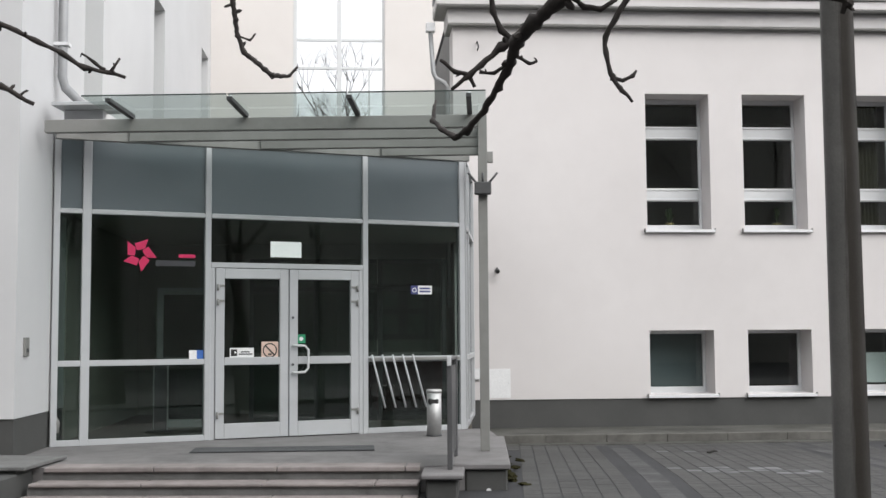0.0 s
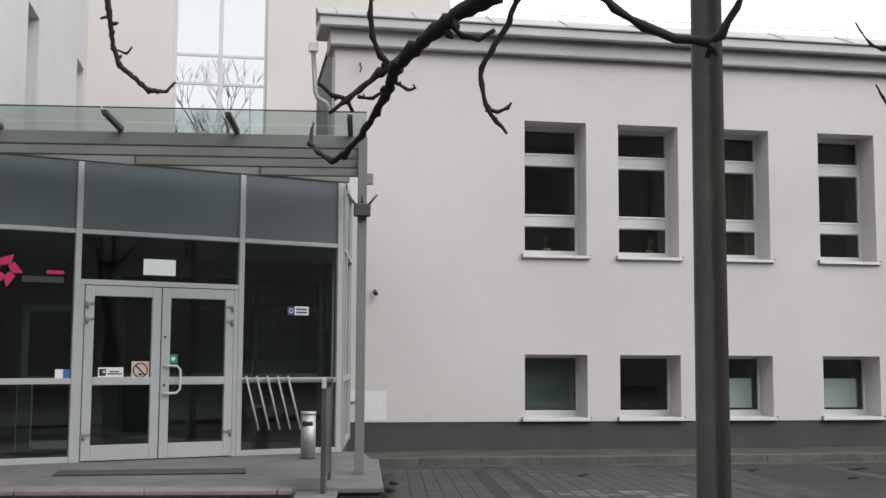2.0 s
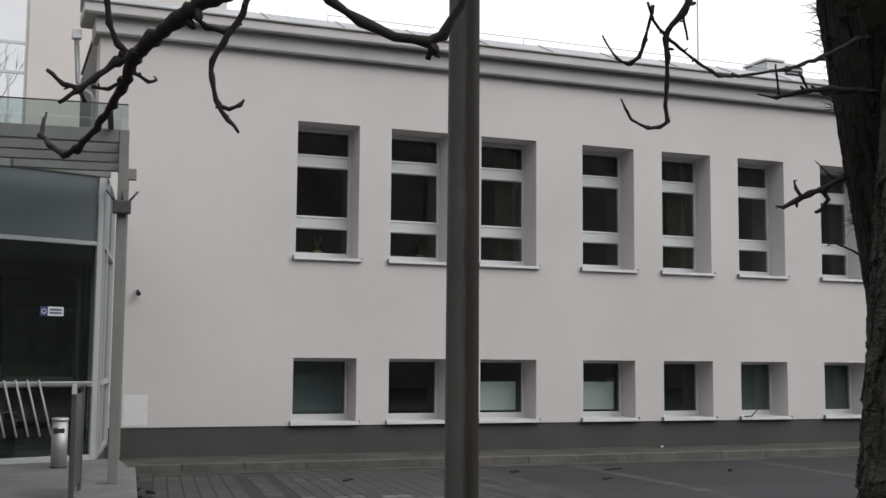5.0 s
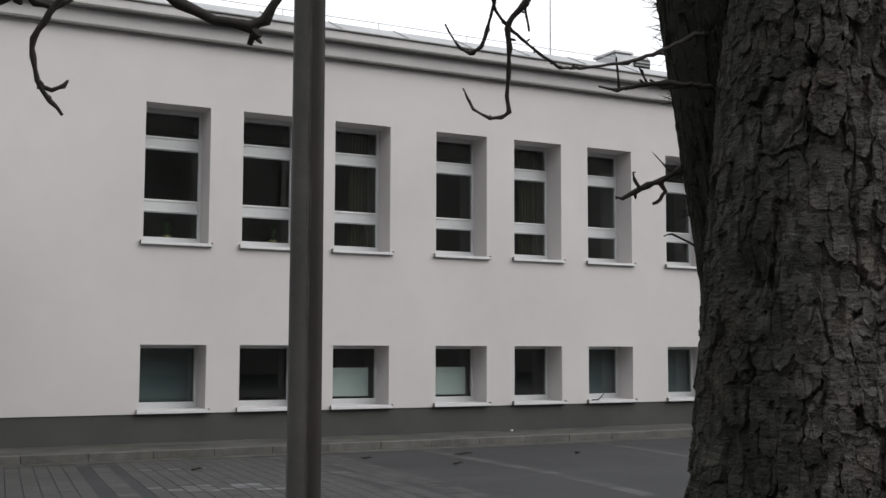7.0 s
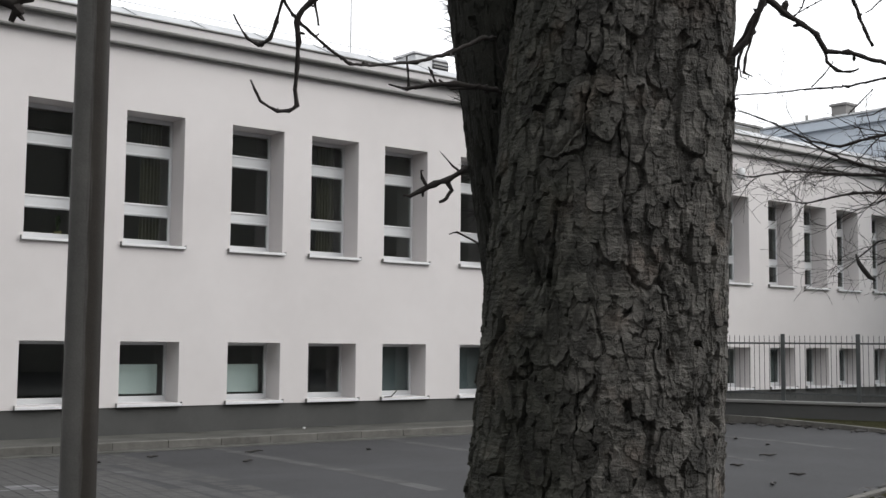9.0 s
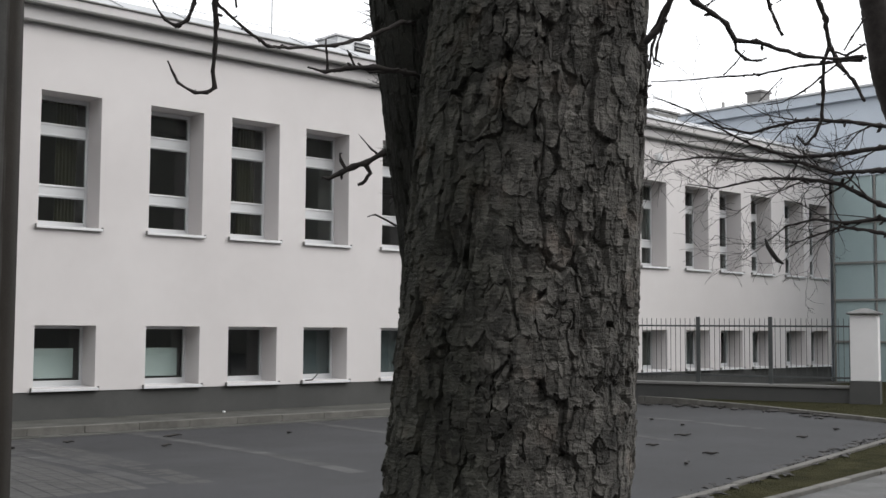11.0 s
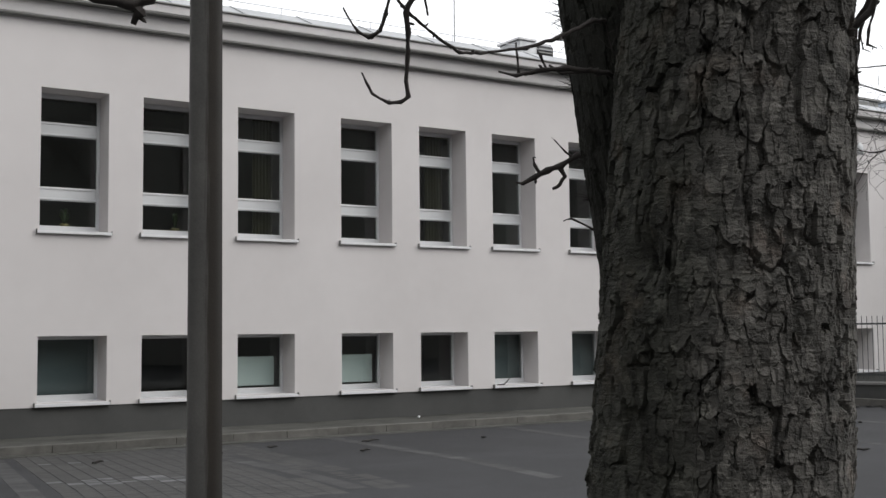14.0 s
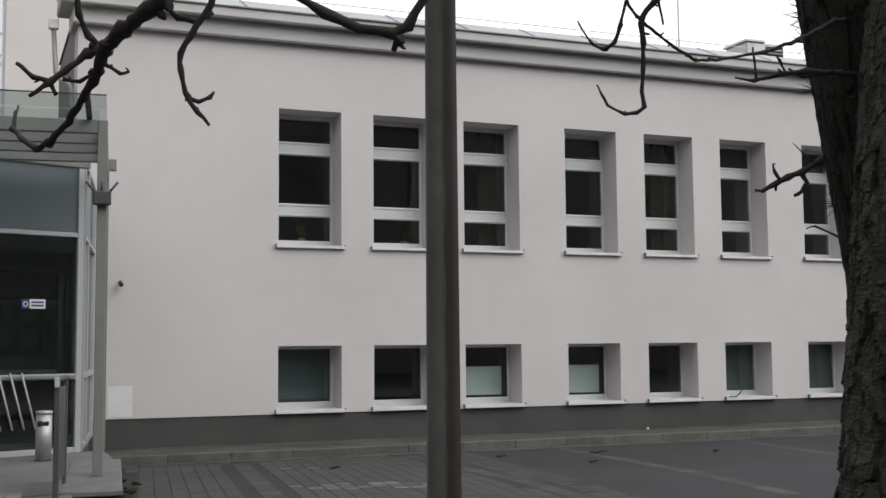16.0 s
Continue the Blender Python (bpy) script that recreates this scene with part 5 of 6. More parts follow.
    i = np.arange(n - 1)[:, None] * m + np.arange(m)[None]
    j = np.arange(n - 1)[:, None] * m + (np.arange(m)[None] + 1) % m
    faces = np.stack([i, j, j + m, i + m], -1).reshape(-1, 4)
    me = bpy.data.meshes.new("trunk")
    me.from_pydata(verts.tolist(), [], faces.tolist())
    me.materials.append(bark)
    return me


tree = thing("honey_locust_tree", "thick leafless tree with deeply cracked dark bark and thorns", "tree", m=pose(0, 0, 0))
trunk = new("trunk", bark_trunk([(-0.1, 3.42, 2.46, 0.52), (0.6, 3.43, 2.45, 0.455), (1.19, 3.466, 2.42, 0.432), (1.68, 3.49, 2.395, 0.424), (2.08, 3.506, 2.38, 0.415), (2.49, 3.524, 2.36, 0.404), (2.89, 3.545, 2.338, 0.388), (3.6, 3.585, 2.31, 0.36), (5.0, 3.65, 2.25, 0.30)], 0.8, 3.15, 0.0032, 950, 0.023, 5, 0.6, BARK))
trunk.parent = tree
stem = new("stem", bark_trunk([(0.3, 3.50, 2.62, 0.14), (1.2, 3.50, 2.70, 0.17), (1.75, 3.485, 2.74, 0.185), (2.15, 3.463, 2.77, 0.192), (2.54, 3.431, 2.80, 0.204), (2.97, 3.39, 2.836, 0.206), (3.6, 3.32, 2.90, 0.20), (5.0, 3.1, 3.1, 0.16)], 1.1, 3.2, 0.009, 280, 0.010, 11, 0.0, STEM_BARK))
stem.parent = tree
tagged(stem, "mossy second stem behind the trunk, its shade put into the dark bark colour")


def limb(name, pts, parent=None, sides=9):
    """A branch along points with radii, roughened by knuckles and small kinks."""
    fine = []
    for p, q in zip(pts, pts[1:]):
        gap = math.dist(p[:3], q[:3])
        n = max(2, int(gap / 0.022))
        for k in range(n):
            f = k / n
            f2 = f * f * (3 - 2 * f) * 0.35 + f * 0.65
            r = p[3] + (q[3] - p[3]) * f
            wob = r * 0.16 + 0.0012 if r < 0.04 else r * 0.02
            fine.append(tuple(p[i] + (q[i] - p[i]) * f2 + random.uniform(-wob, wob) for i in range(3)) + (r * (random.uniform(0.80, 1.22) * (1.3 if k == 0 else 1.0) if r < 0.04 else random.uniform(0.98, 1.02)),))
    fine.append(pts[-1])
    bm = tube(bmesh.new(), fine, sides)
    # short knobby spurs along the thinner wood
    for p in fine[1::3]:
        if p[3] < 0.03 and random.random() < 0.55:
            way = Vector((random.uniform(-1, 1), random.uniform(-1, 1), random.uniform(-1, 1))).normalized()
            reach, thick = p[3] * random.uniform(1.5, 3.2) + 0.003, p[3] * random.uniform(0.45, 0.85)
            root, knob, tip = (Vector(p[:3]) + way * reach * f for f in (0.3, 0.8, 1.1))
            tube(bm, [(*root, thick), (*knob, thick * 1.05), (*tip, thick * 0.4)], 5)
    return part(name, bm, TWIG, parent or tree)


# the upper limbs
limb("limb", [(3.64, 2.26, 4.75, 0.30), (3.70, 2.22, 6.2, 0.22), (3.85, 2.30, 8.0, 0.13), (4.10, 2.45, 10.2, 0.03)])
limb("limb", [(3.12, 3.08, 4.85, 0.16), (2.75, 3.45, 6.2, 0.11), (2.45, 3.9, 8.4, 0.03)])
for turn, low, reach in ((0.4, 5.3, 2.6), (1.7, 5.9, 2.2), (2.9, 6.4, 2.4), (4.0, 5.6, 2.3), (5.2, 6.9, 1.9)):
    c, s = math.cos(turn), math.sin(turn)
    limb("limb", [(3.70 + 0.1 * c, 2.24 + 0.1 * s, low, 0.10), (3.70 + 0.4 * reach * c, 2.24 + 0.4 * reach * s, low + 0.9, 0.07), (3.70 + reach * c, 2.24 + reach * s, low + 1.9, 0.02)])

# boughs over the entrance
limb("bough", [(1.102, 2.956, 2.823, 0.0344), (1.088, 3.055, 2.798, 0.0324), (0.965, 3.182, 2.740, 0.0284), (0.873, 3.301, 2.669, 0.0222), (0.822, 3.405, 2.623, 0.0207), (0.816, 3.501, 2.576, 0.0171), (0.780, 3.604, 2.504, 0.0143), (0.733, 3.707, 2.429, 0.0125), (0.682, 3.802, 2.380, 0.0128), (0.648, 3.889, 2.367, 0.0119), (0.599, 3.966, 2.414, 0.0099), (0.570, 4.040, 2.465, 0.0090), (0.581, 4.108, 2.538, 0.0057), (0.591, 4.182, 2.577, 0.0047)])
limb("twig", [(0.921, 3.443, 2.730, 0.0151), (0.783, 3.487, 2.630, 0.0141), (0.710, 3.509, 2.569, 0.0100), (0.664, 3.522, 2.529, 0.0090), (0.603, 3.536, 2.482, 0.0060)])
limb("twig", [(0.668, 3.522, 2.529, 0.0080), (0.616, 3.522, 2.545, 0.0070), (0.561, 3.515, 2.585, 0.0060)])
limb("twig", [(0.817, 3.478, 2.650, 0.0100), (0.780, 3.473, 2.686, 0.0090), (0.748, 3.458, 2.749, 0.0090), (0.737, 3.438, 2.822, 0.0080), (0.736, 3.409, 2.912, 0.0080)])
limb("twig", [(0.839, 3.586, 2.624, 0.0072), (0.896, 3.587, 2.591, 0.0062), (0.925, 3.580, 2.602, 0.0051)])
limb("twig", [(0.981, 3.220, 2.739, 0.0086), (1.030, 3.223, 2.700, 0.0076), (1.085, 3.215, 2.693, 0.0076), (1.135, 3.197, 2.722, 0.0076)])
limb("twig", [(0.962, 2.117, 2.527, 0.0089), (0.952, 2.130, 2.496, 0.0082), (0.931, 2.154, 2.433, 0.0075), (0.891, 2.184, 2.361, 0.0069), (0.871, 2.197, 2.328, 0.0075), (0.876, 2.205, 2.289, 0.0062), (0.886, 2.216, 2.237, 0.0062), (0.915, 2.219, 2.198, 0.0055), (0.943, 2.219, 2.168, 0.0034)])
limb("twig", [(0.888, 2.218, 2.228, 0.0048), (0.920, 2.213, 2.220, 0.0048), (0.943, 2.205, 2.232, 0.0041), (0.950, 2.201, 2.244, 0.0027)])
limb("twig", [(0.666, 3.522, 2.529, 0.0090), (0.687, 3.529, 2.490, 0.0070)])
limb("twig", [(0.708, 3.564, 2.555, 0.0071), (0.764, 3.560, 2.549, 0.0061), (0.811, 3.548, 2.580, 0.0051)])
limb("twig", [(-0.753, 8.648, 4.430, 0.0240), (-0.732, 8.689, 4.304, 0.0220), (-0.702, 8.763, 4.046, 0.0200), (-0.651, 8.802, 3.917, 0.0196), (-0.495, 8.846, 3.798, 0.0196), (-0.426, 8.864, 3.738, 0.0215), (-0.290, 8.873, 3.743, 0.0150), (-0.219, 8.859, 3.819, 0.0105)])
limb("twig", [(-0.693, 8.768, 4.039, 0.0105), (-0.603, 8.781, 4.016, 0.0085), (-0.557, 8.772, 4.069, 0.0065)])
limb("twig", [(-0.901, 2.921, 2.586, 0.0084), (-0.813, 2.960, 2.547, 0.0074), (-0.722, 2.996, 2.509, 0.0074), (-0.644, 3.026, 2.473, 0.0074), (-0.581, 3.051, 2.432, 0.0074), (-0.515, 3.067, 2.426, 0.0065), (-0.462, 3.082, 2.412, 0.0056)])
limb("twig", [(-0.523, 3.065, 2.429, 0.0056), (-0.555, 3.052, 2.454, 0.0047), (-0.590, 3.038, 2.477, 0.0037)])
limb("twig", [(-0.506, 3.069, 2.426, 0.0047), (-0.477, 3.065, 2.469, 0.0037)])
limb("twig", [(-0.835, 2.784, 2.361, 0.0088), (-0.764, 2.814, 2.325, 0.0079), (-0.721, 2.832, 2.302, 0.0071), (-0.677, 2.849, 2.278, 0.0062)])
limb("twig", [(-0.712, 2.835, 2.300, 0.0035), (-0.694, 2.837, 2.317, 0.0026)])
# boughs beside the lamp post
limb("bough", [(0.810, 1.100, 2.178, 0.0051), (0.820, 1.103, 2.163, 0.0051), (0.846, 1.102, 2.144, 0.0055), (0.888, 1.097, 2.117, 0.0059), (0.936, 1.086, 2.097, 0.0063), (0.983, 1.069, 2.091, 0.0067), (0.997, 1.061, 2.100, 0.0059), (1.015, 1.041, 2.138, 0.0051), (1.024, 1.029, 2.161, 0.0046), (1.028, 1.019, 2.183, 0.0046)])
limb("twig", [(0.986, 1.069, 2.089, 0.0051), (0.982, 1.077, 2.067, 0.0038)])
limb("twig", [(2.225, 2.290, 2.671, 0.0090), (2.218, 2.309, 2.634, 0.0082), (2.190, 2.339, 2.597, 0.0074), (2.181, 2.355, 2.567, 0.0074), (2.195, 2.363, 2.514, 0.0066), (2.203, 2.381, 2.437, 0.0057), (2.205, 2.395, 2.382, 0.0057), (2.217, 2.399, 2.335, 0.0057), (2.198, 2.414, 2.323, 0.0049), (2.170, 2.431, 2.320, 0.0049), (2.126, 2.452, 2.344, 0.0041), (2.108, 2.454, 2.376, 0.0033), (2.094, 2.455, 2.404, 0.0025)])
limb("twig", [(2.183, 2.352, 2.572, 0.0049), (2.147, 2.360, 2.613, 0.0041), (2.125, 2.355, 2.666, 0.0041)])
limb("twig", [(2.140, 2.349, 2.658, 0.0041), (2.134, 2.386, 2.561, 0.0049), (2.126, 2.404, 2.518, 0.0049), (2.101, 2.424, 2.500, 0.0049), (2.071, 2.437, 2.516, 0.0033), (2.027, 2.441, 2.580, 0.0025)])
limb("twig", [(2.188, 2.351, 2.567, 0.0041), (2.315, 2.430, 2.544, 0.0043), (2.461, 2.497, 2.516, 0.0053), (2.588, 2.557, 2.544, 0.0046), (2.772, 2.566, 2.586, 0.0057), (2.929, 2.587, 2.647, 0.0068), (3.084, 2.597, 2.727, 0.0080), (3.30, 2.76, 2.80, 0.009)])
limb("twig", [(2.213, 2.313, 2.631, 0.0049), (2.236, 2.323, 2.558, 0.0033)])
# the higher wood from which these boughs hang
limb("bough", [(3.10, 3.08, 4.85, 0.085), (2.70, 3.00, 4.75, 0.070), (1.90, 2.85, 4.05, 0.055), (1.32, 2.90, 3.25, 0.042), (1.102, 2.956, 2.823, 0.0350)])
limb("bough", [(1.90, 2.85, 4.05, 0.026), (1.35, 2.50, 3.50, 0.018), (1.05, 2.15, 2.90, 0.011), (0.962, 2.117, 2.527, 0.0092)])
limb("bough", [(1.90, 2.85, 4.05, 0.022), (0.90, 3.20, 3.55, 0.014), (0.736, 3.409, 2.912, 0.0085)])
limb("bough", [(1.90, 2.85, 4.05, 0.022), (1.00, 1.60, 3.30, 0.014), (0.75, 1.15, 2.45, 0.008), (0.810, 1.100, 2.178, 0.0052)])
limb("bough", [(3.10, 3.06, 4.75, 0.034), (2.70, 2.60, 3.90, 0.022), (2.28, 2.30, 3.00, 0.012), (2.225, 2.290, 2.671, 0.0092)])
limb("bough", [(1.90, 2.85, 4.05, 0.034), (0.20, 2.80, 4.40, 0.026), (-1.20, 2.80, 3.60, 0.016), (-1.30, 2.85, 2.75, 0.012), (-0.901, 2.921, 2.586, 0.0086)])
limb("twig", [(-1.30, 2.85, 2.75, 0.011), (-1.15, 2.75, 2.50, 0.010), (-0.835, 2.784, 2.361, 0.0090)])
limb("bough", [(2.75, 3.45, 6.20, 0.080), (1.80, 4.80, 6.45, 0.062), (0.60, 6.50, 6.20, 0.046), (-0.70, 8.50, 5.20, 0.030), (-0.753, 8.648, 4.430, 0.0240)])
limb("bough", [(3.72, 2.20, 4.20, 0.040), (4.00, 2.15, 3.55, 0.022), (4.071, 2.113, 3.030, 0.0148)])
# twigs on the leaning stem
limb("twig", [(2.852, 2.833, 2.569, 0.0030), (2.892, 2.784, 2.549, 0.0060), (2.938, 2.719, 2.561, 0.0080), (2.998, 2.643, 2.561, 0.0089), (3.17, 2.62, 2.560, 0.0089), (3.32, 2.74, 2.575, 0.0088)])
limb("twig", [(2.911, 2.793, 2.553, 0.0050), (2.888, 2.777, 2.666, 0.0030)])
limb("twig", [(2.984, 2.731, 2.572, 0.0050), (2.963, 2.734, 2.616, 0.0040), (2.954, 2.737, 2.631, 0.0030)])
limb("twig", [(3.13, 2.62, 2.566, 0.0070), (3.030, 2.698, 2.556, 0.0060), (2.989, 2.722, 2.587, 0.0040)])
limb("twig", [(3.104, 2.704, 2.279, 0.0100), (3.056, 2.751, 2.242, 0.0090), (3.020, 2.784, 2.224, 0.0090), (2.991, 2.810, 2.206, 0.0080), (2.955, 2.842, 2.181, 0.0060), (2.936, 2.855, 2.188, 0.0030)])
limb("twig", [(3.006, 2.797, 2.211, 0.0060), (2.984, 2.809, 2.245, 0.0050), (2.979, 2.807, 2.274, 0.0030)])
limb("twig", [(3.053, 2.754, 2.237, 0.0080), (3.071, 2.746, 2.203, 0.0070), (3.061, 2.759, 2.175, 0.0060), (3.040, 2.779, 2.162, 0.0050)])
limb("twig", [(3.086, 2.721, 2.270, 0.0040), (3.067, 2.733, 2.290, 0.0030), (3.030, 2.754, 2.334, 0.0020)])
limb("twig", [(3.157, 2.700, 2.017, 0.0040), (3.097, 2.746, 2.057, 0.0030), (3.076, 2.765, 2.048, 0.0020)])
limb("twig", [(3.58, 1.98, 3.55, 0.016), (3.54, 1.80, 3.15, 0.012), (3.515, 1.71, 2.86, 0.0100), (3.508, 1.741, 2.731, 0.0095), (3.507, 1.763, 2.688, 0.0086), (3.503, 1.795, 2.629, 0.0095), (3.485, 1.838, 2.583, 0.0095)])
limb("twig", [(3.508, 1.773, 2.663, 0.0048), (3.512, 1.809, 2.568, 0.0038), (3.517, 1.817, 2.532, 0.0038), (3.536, 1.797, 2.517, 0.0019)])

limb("bough", [(4.049, 2.268, 2.765, 0.0090), (4.066, 2.210, 2.848, 0.0101), (4.075, 2.166, 2.916, 0.0101), (4.079, 2.134, 2.968, 0.0124), (4.071, 2.113, 3.030, 0.0146)])
limb("bough", [(4.079, 2.134, 2.968, 0.0113), (4.130, 2.094, 2.907, 0.0101), (4.180, 2.044, 2.859, 0.0090), (4.217, 2.008, 2.818, 0.0090), (4.245, 1.994, 2.757, 0.0090), (4.290, 1.927, 2.748, 0.0079), (4.343, 1.856, 2.714, 0.0068), (4.388, 1.792, 2.687, 0.0068), (4.447, 1.694, 2.668, 0.0056), (4.495, 1.602, 2.671, 0.0056)])
limb("twig", [(4.245, 1.994, 2.755, 0.0056), (4.256, 1.993, 2.722, 0.0056), (4.282, 1.969, 2.686, 0.0056), (4.307, 1.932, 2.677, 0.0045), (4.322, 1.903, 2.687, 0.0034)])
limb("twig", [(4.065, 2.212, 2.848, 0.0056), (4.069, 2.225, 2.804, 0.0045), (4.067, 2.252, 2.750, 0.0045), (4.076, 2.267, 2.679, 0.0045), (4.083, 2.288, 2.598, 0.0045), (4.086, 2.301, 2.547, 0.0034)])
limb("twig", [(4.069, 2.225, 2.804, 0.0034), (4.072, 2.253, 2.730, 0.0023), (4.086, 2.254, 2.681, 0.0023), (4.101, 2.237, 2.672, 0.0023)])


def thorns(at, n, size, lean):
    bm = bmesh.new()
    for k in range(n):
        way = Vector((random.uniform(-1, 1), random.uniform(-1, 1), random.uniform(-0.6, 0.8))).normalized() + Vector(lean)
        tip = Vector(at) + way.normalized() * size * random.uniform(0.5, 1.1)
        tube(bm, [(*at, 0.0022), (*tip, 0.0004)], 5)
    part("thorn", bm, TWIG, tree)


for h, w in ((2.95, 0.06), (2.85, 0.07), (2.76, 0.07), (2.58, 0.07), (2.30, 0.09), (2.16, 0.1)):
    r = 0.185 + 0.015 * (h - 2.1)
    x, y = 3.39 + 0.095 * (2.97 - h), 2.836 - 0.085 * (2.97 - h)
    for k in range(2):
        thorns((x - 0.70 * r, y + 0.70 * r - 0.02 * k, h + 0.03 * k), 8, 0.095, (-0.9, 0.6, 0.2))
for k in range(10):
    a = random.uniform(3.3, 5.2)
    h = random.uniform(1.4, 2.7)
    thorns((3.48 + 0.41 * math.cos(a), 2.39 + 0.41 * math.sin(a), h), 2, 0.03, (math.cos(a), math.sin(a), 0))

# the pod tree beside the far footpath: hanging boughs and a net of fine twigs
pod_tree = thing("locust_tree", "leafless tree with hanging boughs, fine twigs and a dark pod", "tree", m=pose(0, 0, 0))
limb("trunk", [(7.7, 2.3, -0.1, 0.17), (7.5, 2.4, 1.5, 0.15), (7.15, 2.6, 2.6, 0.12), (6.90, 2.70, 3.15, 0.09), (6.80, 2.72, 3.6, 0.085), (6.7, 2.8, 4.8, 0.07)], pod_tree, 12)
BOUGHS = []


def bough(name, pts):
    pts = [(x, y, z, r * 0.72) for x, y, z, r in pts]
    BOUGHS.append((pts, limb(name, pts, pod_tree, 7)))


limb("bough", [(6.031, 2.983, 3.637, 0.0116), (6.064, 2.987, 3.537, 0.0100), (6.099, 2.976, 3.450, 0.0100), (6.144, 2.954, 3.347, 0.0083), (6.168, 2.940, 3.296, 0.0100)], pod_tree, 7)
limb("bough", [(6.152, 2.798, 3.607, 0.0133), (6.215, 2.755, 3.490, 0.0133), (6.263, 2.735, 3.374, 0.0133), (6.303, 2.735, 3.230, 0.0133), (6.347, 2.705, 3.126, 0.0116), (6.406, 2.643, 3.021, 0.0100), (6.447, 2.607, 2.916, 0.0083)], pod_tree, 7)
limb("bough", [(6.306, 2.737, 3.216, 0.0116), (6.306, 2.770, 3.146, 0.0100), (6.333, 2.792, 2.986, 0.0100), (6.354, 2.813, 2.840, 0.0100), (6.348, 2.856, 2.745, 0.0083), (6.330, 2.904, 2.695, 0.0067), (6.297, 2.943, 2.749, 0.0050)], pod_tree, 7)
limb("twig", [(5.801, 3.575, 3.079, 0.0033), (5.900, 3.440, 3.080, 0.0033), (6.026, 3.254, 3.092, 0.0050), (6.138, 3.080, 3.094, 0.0067), (6.230, 2.916, 3.123, 0.0067), (6.318, 2.753, 3.137, 0.0083), (6.408, 2.578, 3.146, 0.0100)], pod_tree, 7)
limb("twig", [(6.033, 3.241, 3.099, 0.0033), (6.055, 3.184, 3.156, 0.0033), (6.074, 3.125, 3.227, 0.0033)], pod_tree, 7)
limb("twig", [(6.404, 2.593, 3.133, 0.0067), (6.351, 2.691, 3.140, 0.0050), (6.312, 2.799, 3.060, 0.0050), (6.282, 2.881, 2.991, 0.0050), (6.233, 2.987, 2.937, 0.0033), (6.189, 3.062, 2.926, 0.0033)], pod_tree, 7)
limb("twig", [(6.210, 2.972, 3.070, 0.0033), (6.190, 3.028, 3.014, 0.0033), (6.163, 3.098, 2.943, 0.0033)], pod_tree, 7)
limb("twig", [(6.073, 2.950, 3.577, 0.0050), (5.983, 3.099, 3.567, 0.0033), (5.937, 3.192, 3.523, 0.0033), (5.891, 3.286, 3.471, 0.0033)], pod_tree, 7)
limb("twig", [(5.917, 3.177, 3.609, 0.0050), (5.921, 3.216, 3.525, 0.0033), (5.907, 3.260, 3.476, 0.0033)], pod_tree, 7)
limb("twig", [(6.140, 2.858, 3.541, 0.0050), (6.124, 2.915, 3.489, 0.0033), (6.110, 2.948, 3.470, 0.0033)], pod_tree, 7)
limb("twig", [(6.364, 2.552, 3.358, 0.0050), (6.352, 2.626, 3.265, 0.0050), (6.347, 2.672, 3.196, 0.0050)], pod_tree, 7)
limb("twig", [(6.393, 2.569, 3.224, 0.0067), (6.359, 2.663, 3.167, 0.0067), (6.313, 2.733, 3.201, 0.0050)], pod_tree, 7)
bough("bough", [(6.827, 2.289, 2.726, 0.0240), (6.652, 2.628, 2.811, 0.0171), (6.553, 2.806, 2.845, 0.0154), (6.461, 2.965, 2.864, 0.0137), (6.385, 3.101, 2.840, 0.0120), (6.308, 3.239, 2.798, 0.0103), (6.215, 3.369, 2.837, 0.0086), (6.090, 3.517, 2.941, 0.0069), (5.951, 3.677, 3.030, 0.0034)])
bough("bough", [(6.831, 2.291, 2.695, 0.0257), (6.669, 2.640, 2.686, 0.0189), (6.549, 2.877, 2.658, 0.0171), (6.442, 3.065, 2.654, 0.0137), (6.316, 3.246, 2.734, 0.0103), (6.177, 3.420, 2.856, 0.0051)])
bough("bough", [(6.848, 2.302, 2.557, 0.0274), (6.684, 2.650, 2.560, 0.0206), (6.575, 2.859, 2.554, 0.0189), (6.461, 3.041, 2.627, 0.0154), (6.327, 3.254, 2.643, 0.0120), (6.163, 3.492, 2.672, 0.0086), (6.052, 3.654, 2.644, 0.0069), (6.001, 3.718, 2.659, 0.0034)])
bough("bough", [(6.876, 2.322, 2.247, 0.0274), (6.702, 2.663, 2.370, 0.0206), (6.596, 2.837, 2.489, 0.0171), (6.487, 3.022, 2.529, 0.0137), (6.373, 3.209, 2.537, 0.0103), (6.238, 3.428, 2.485, 0.0069), (6.143, 3.559, 2.515, 0.0034)])
bough("bough", [(6.880, 2.325, 2.184, 0.0240), (6.709, 2.668, 2.291, 0.0171), (6.629, 2.824, 2.270, 0.0137), (6.539, 2.984, 2.294, 0.0103), (6.462, 3.121, 2.256, 0.0069), (6.422, 3.200, 2.176, 0.0034)])
bough("bough", [(6.885, 2.329, 2.091, 0.0240), (6.714, 2.672, 2.211, 0.0154), (6.617, 2.852, 2.249, 0.0120), (6.530, 3.017, 2.188, 0.0069), (6.470, 3.128, 2.125, 0.0034)])


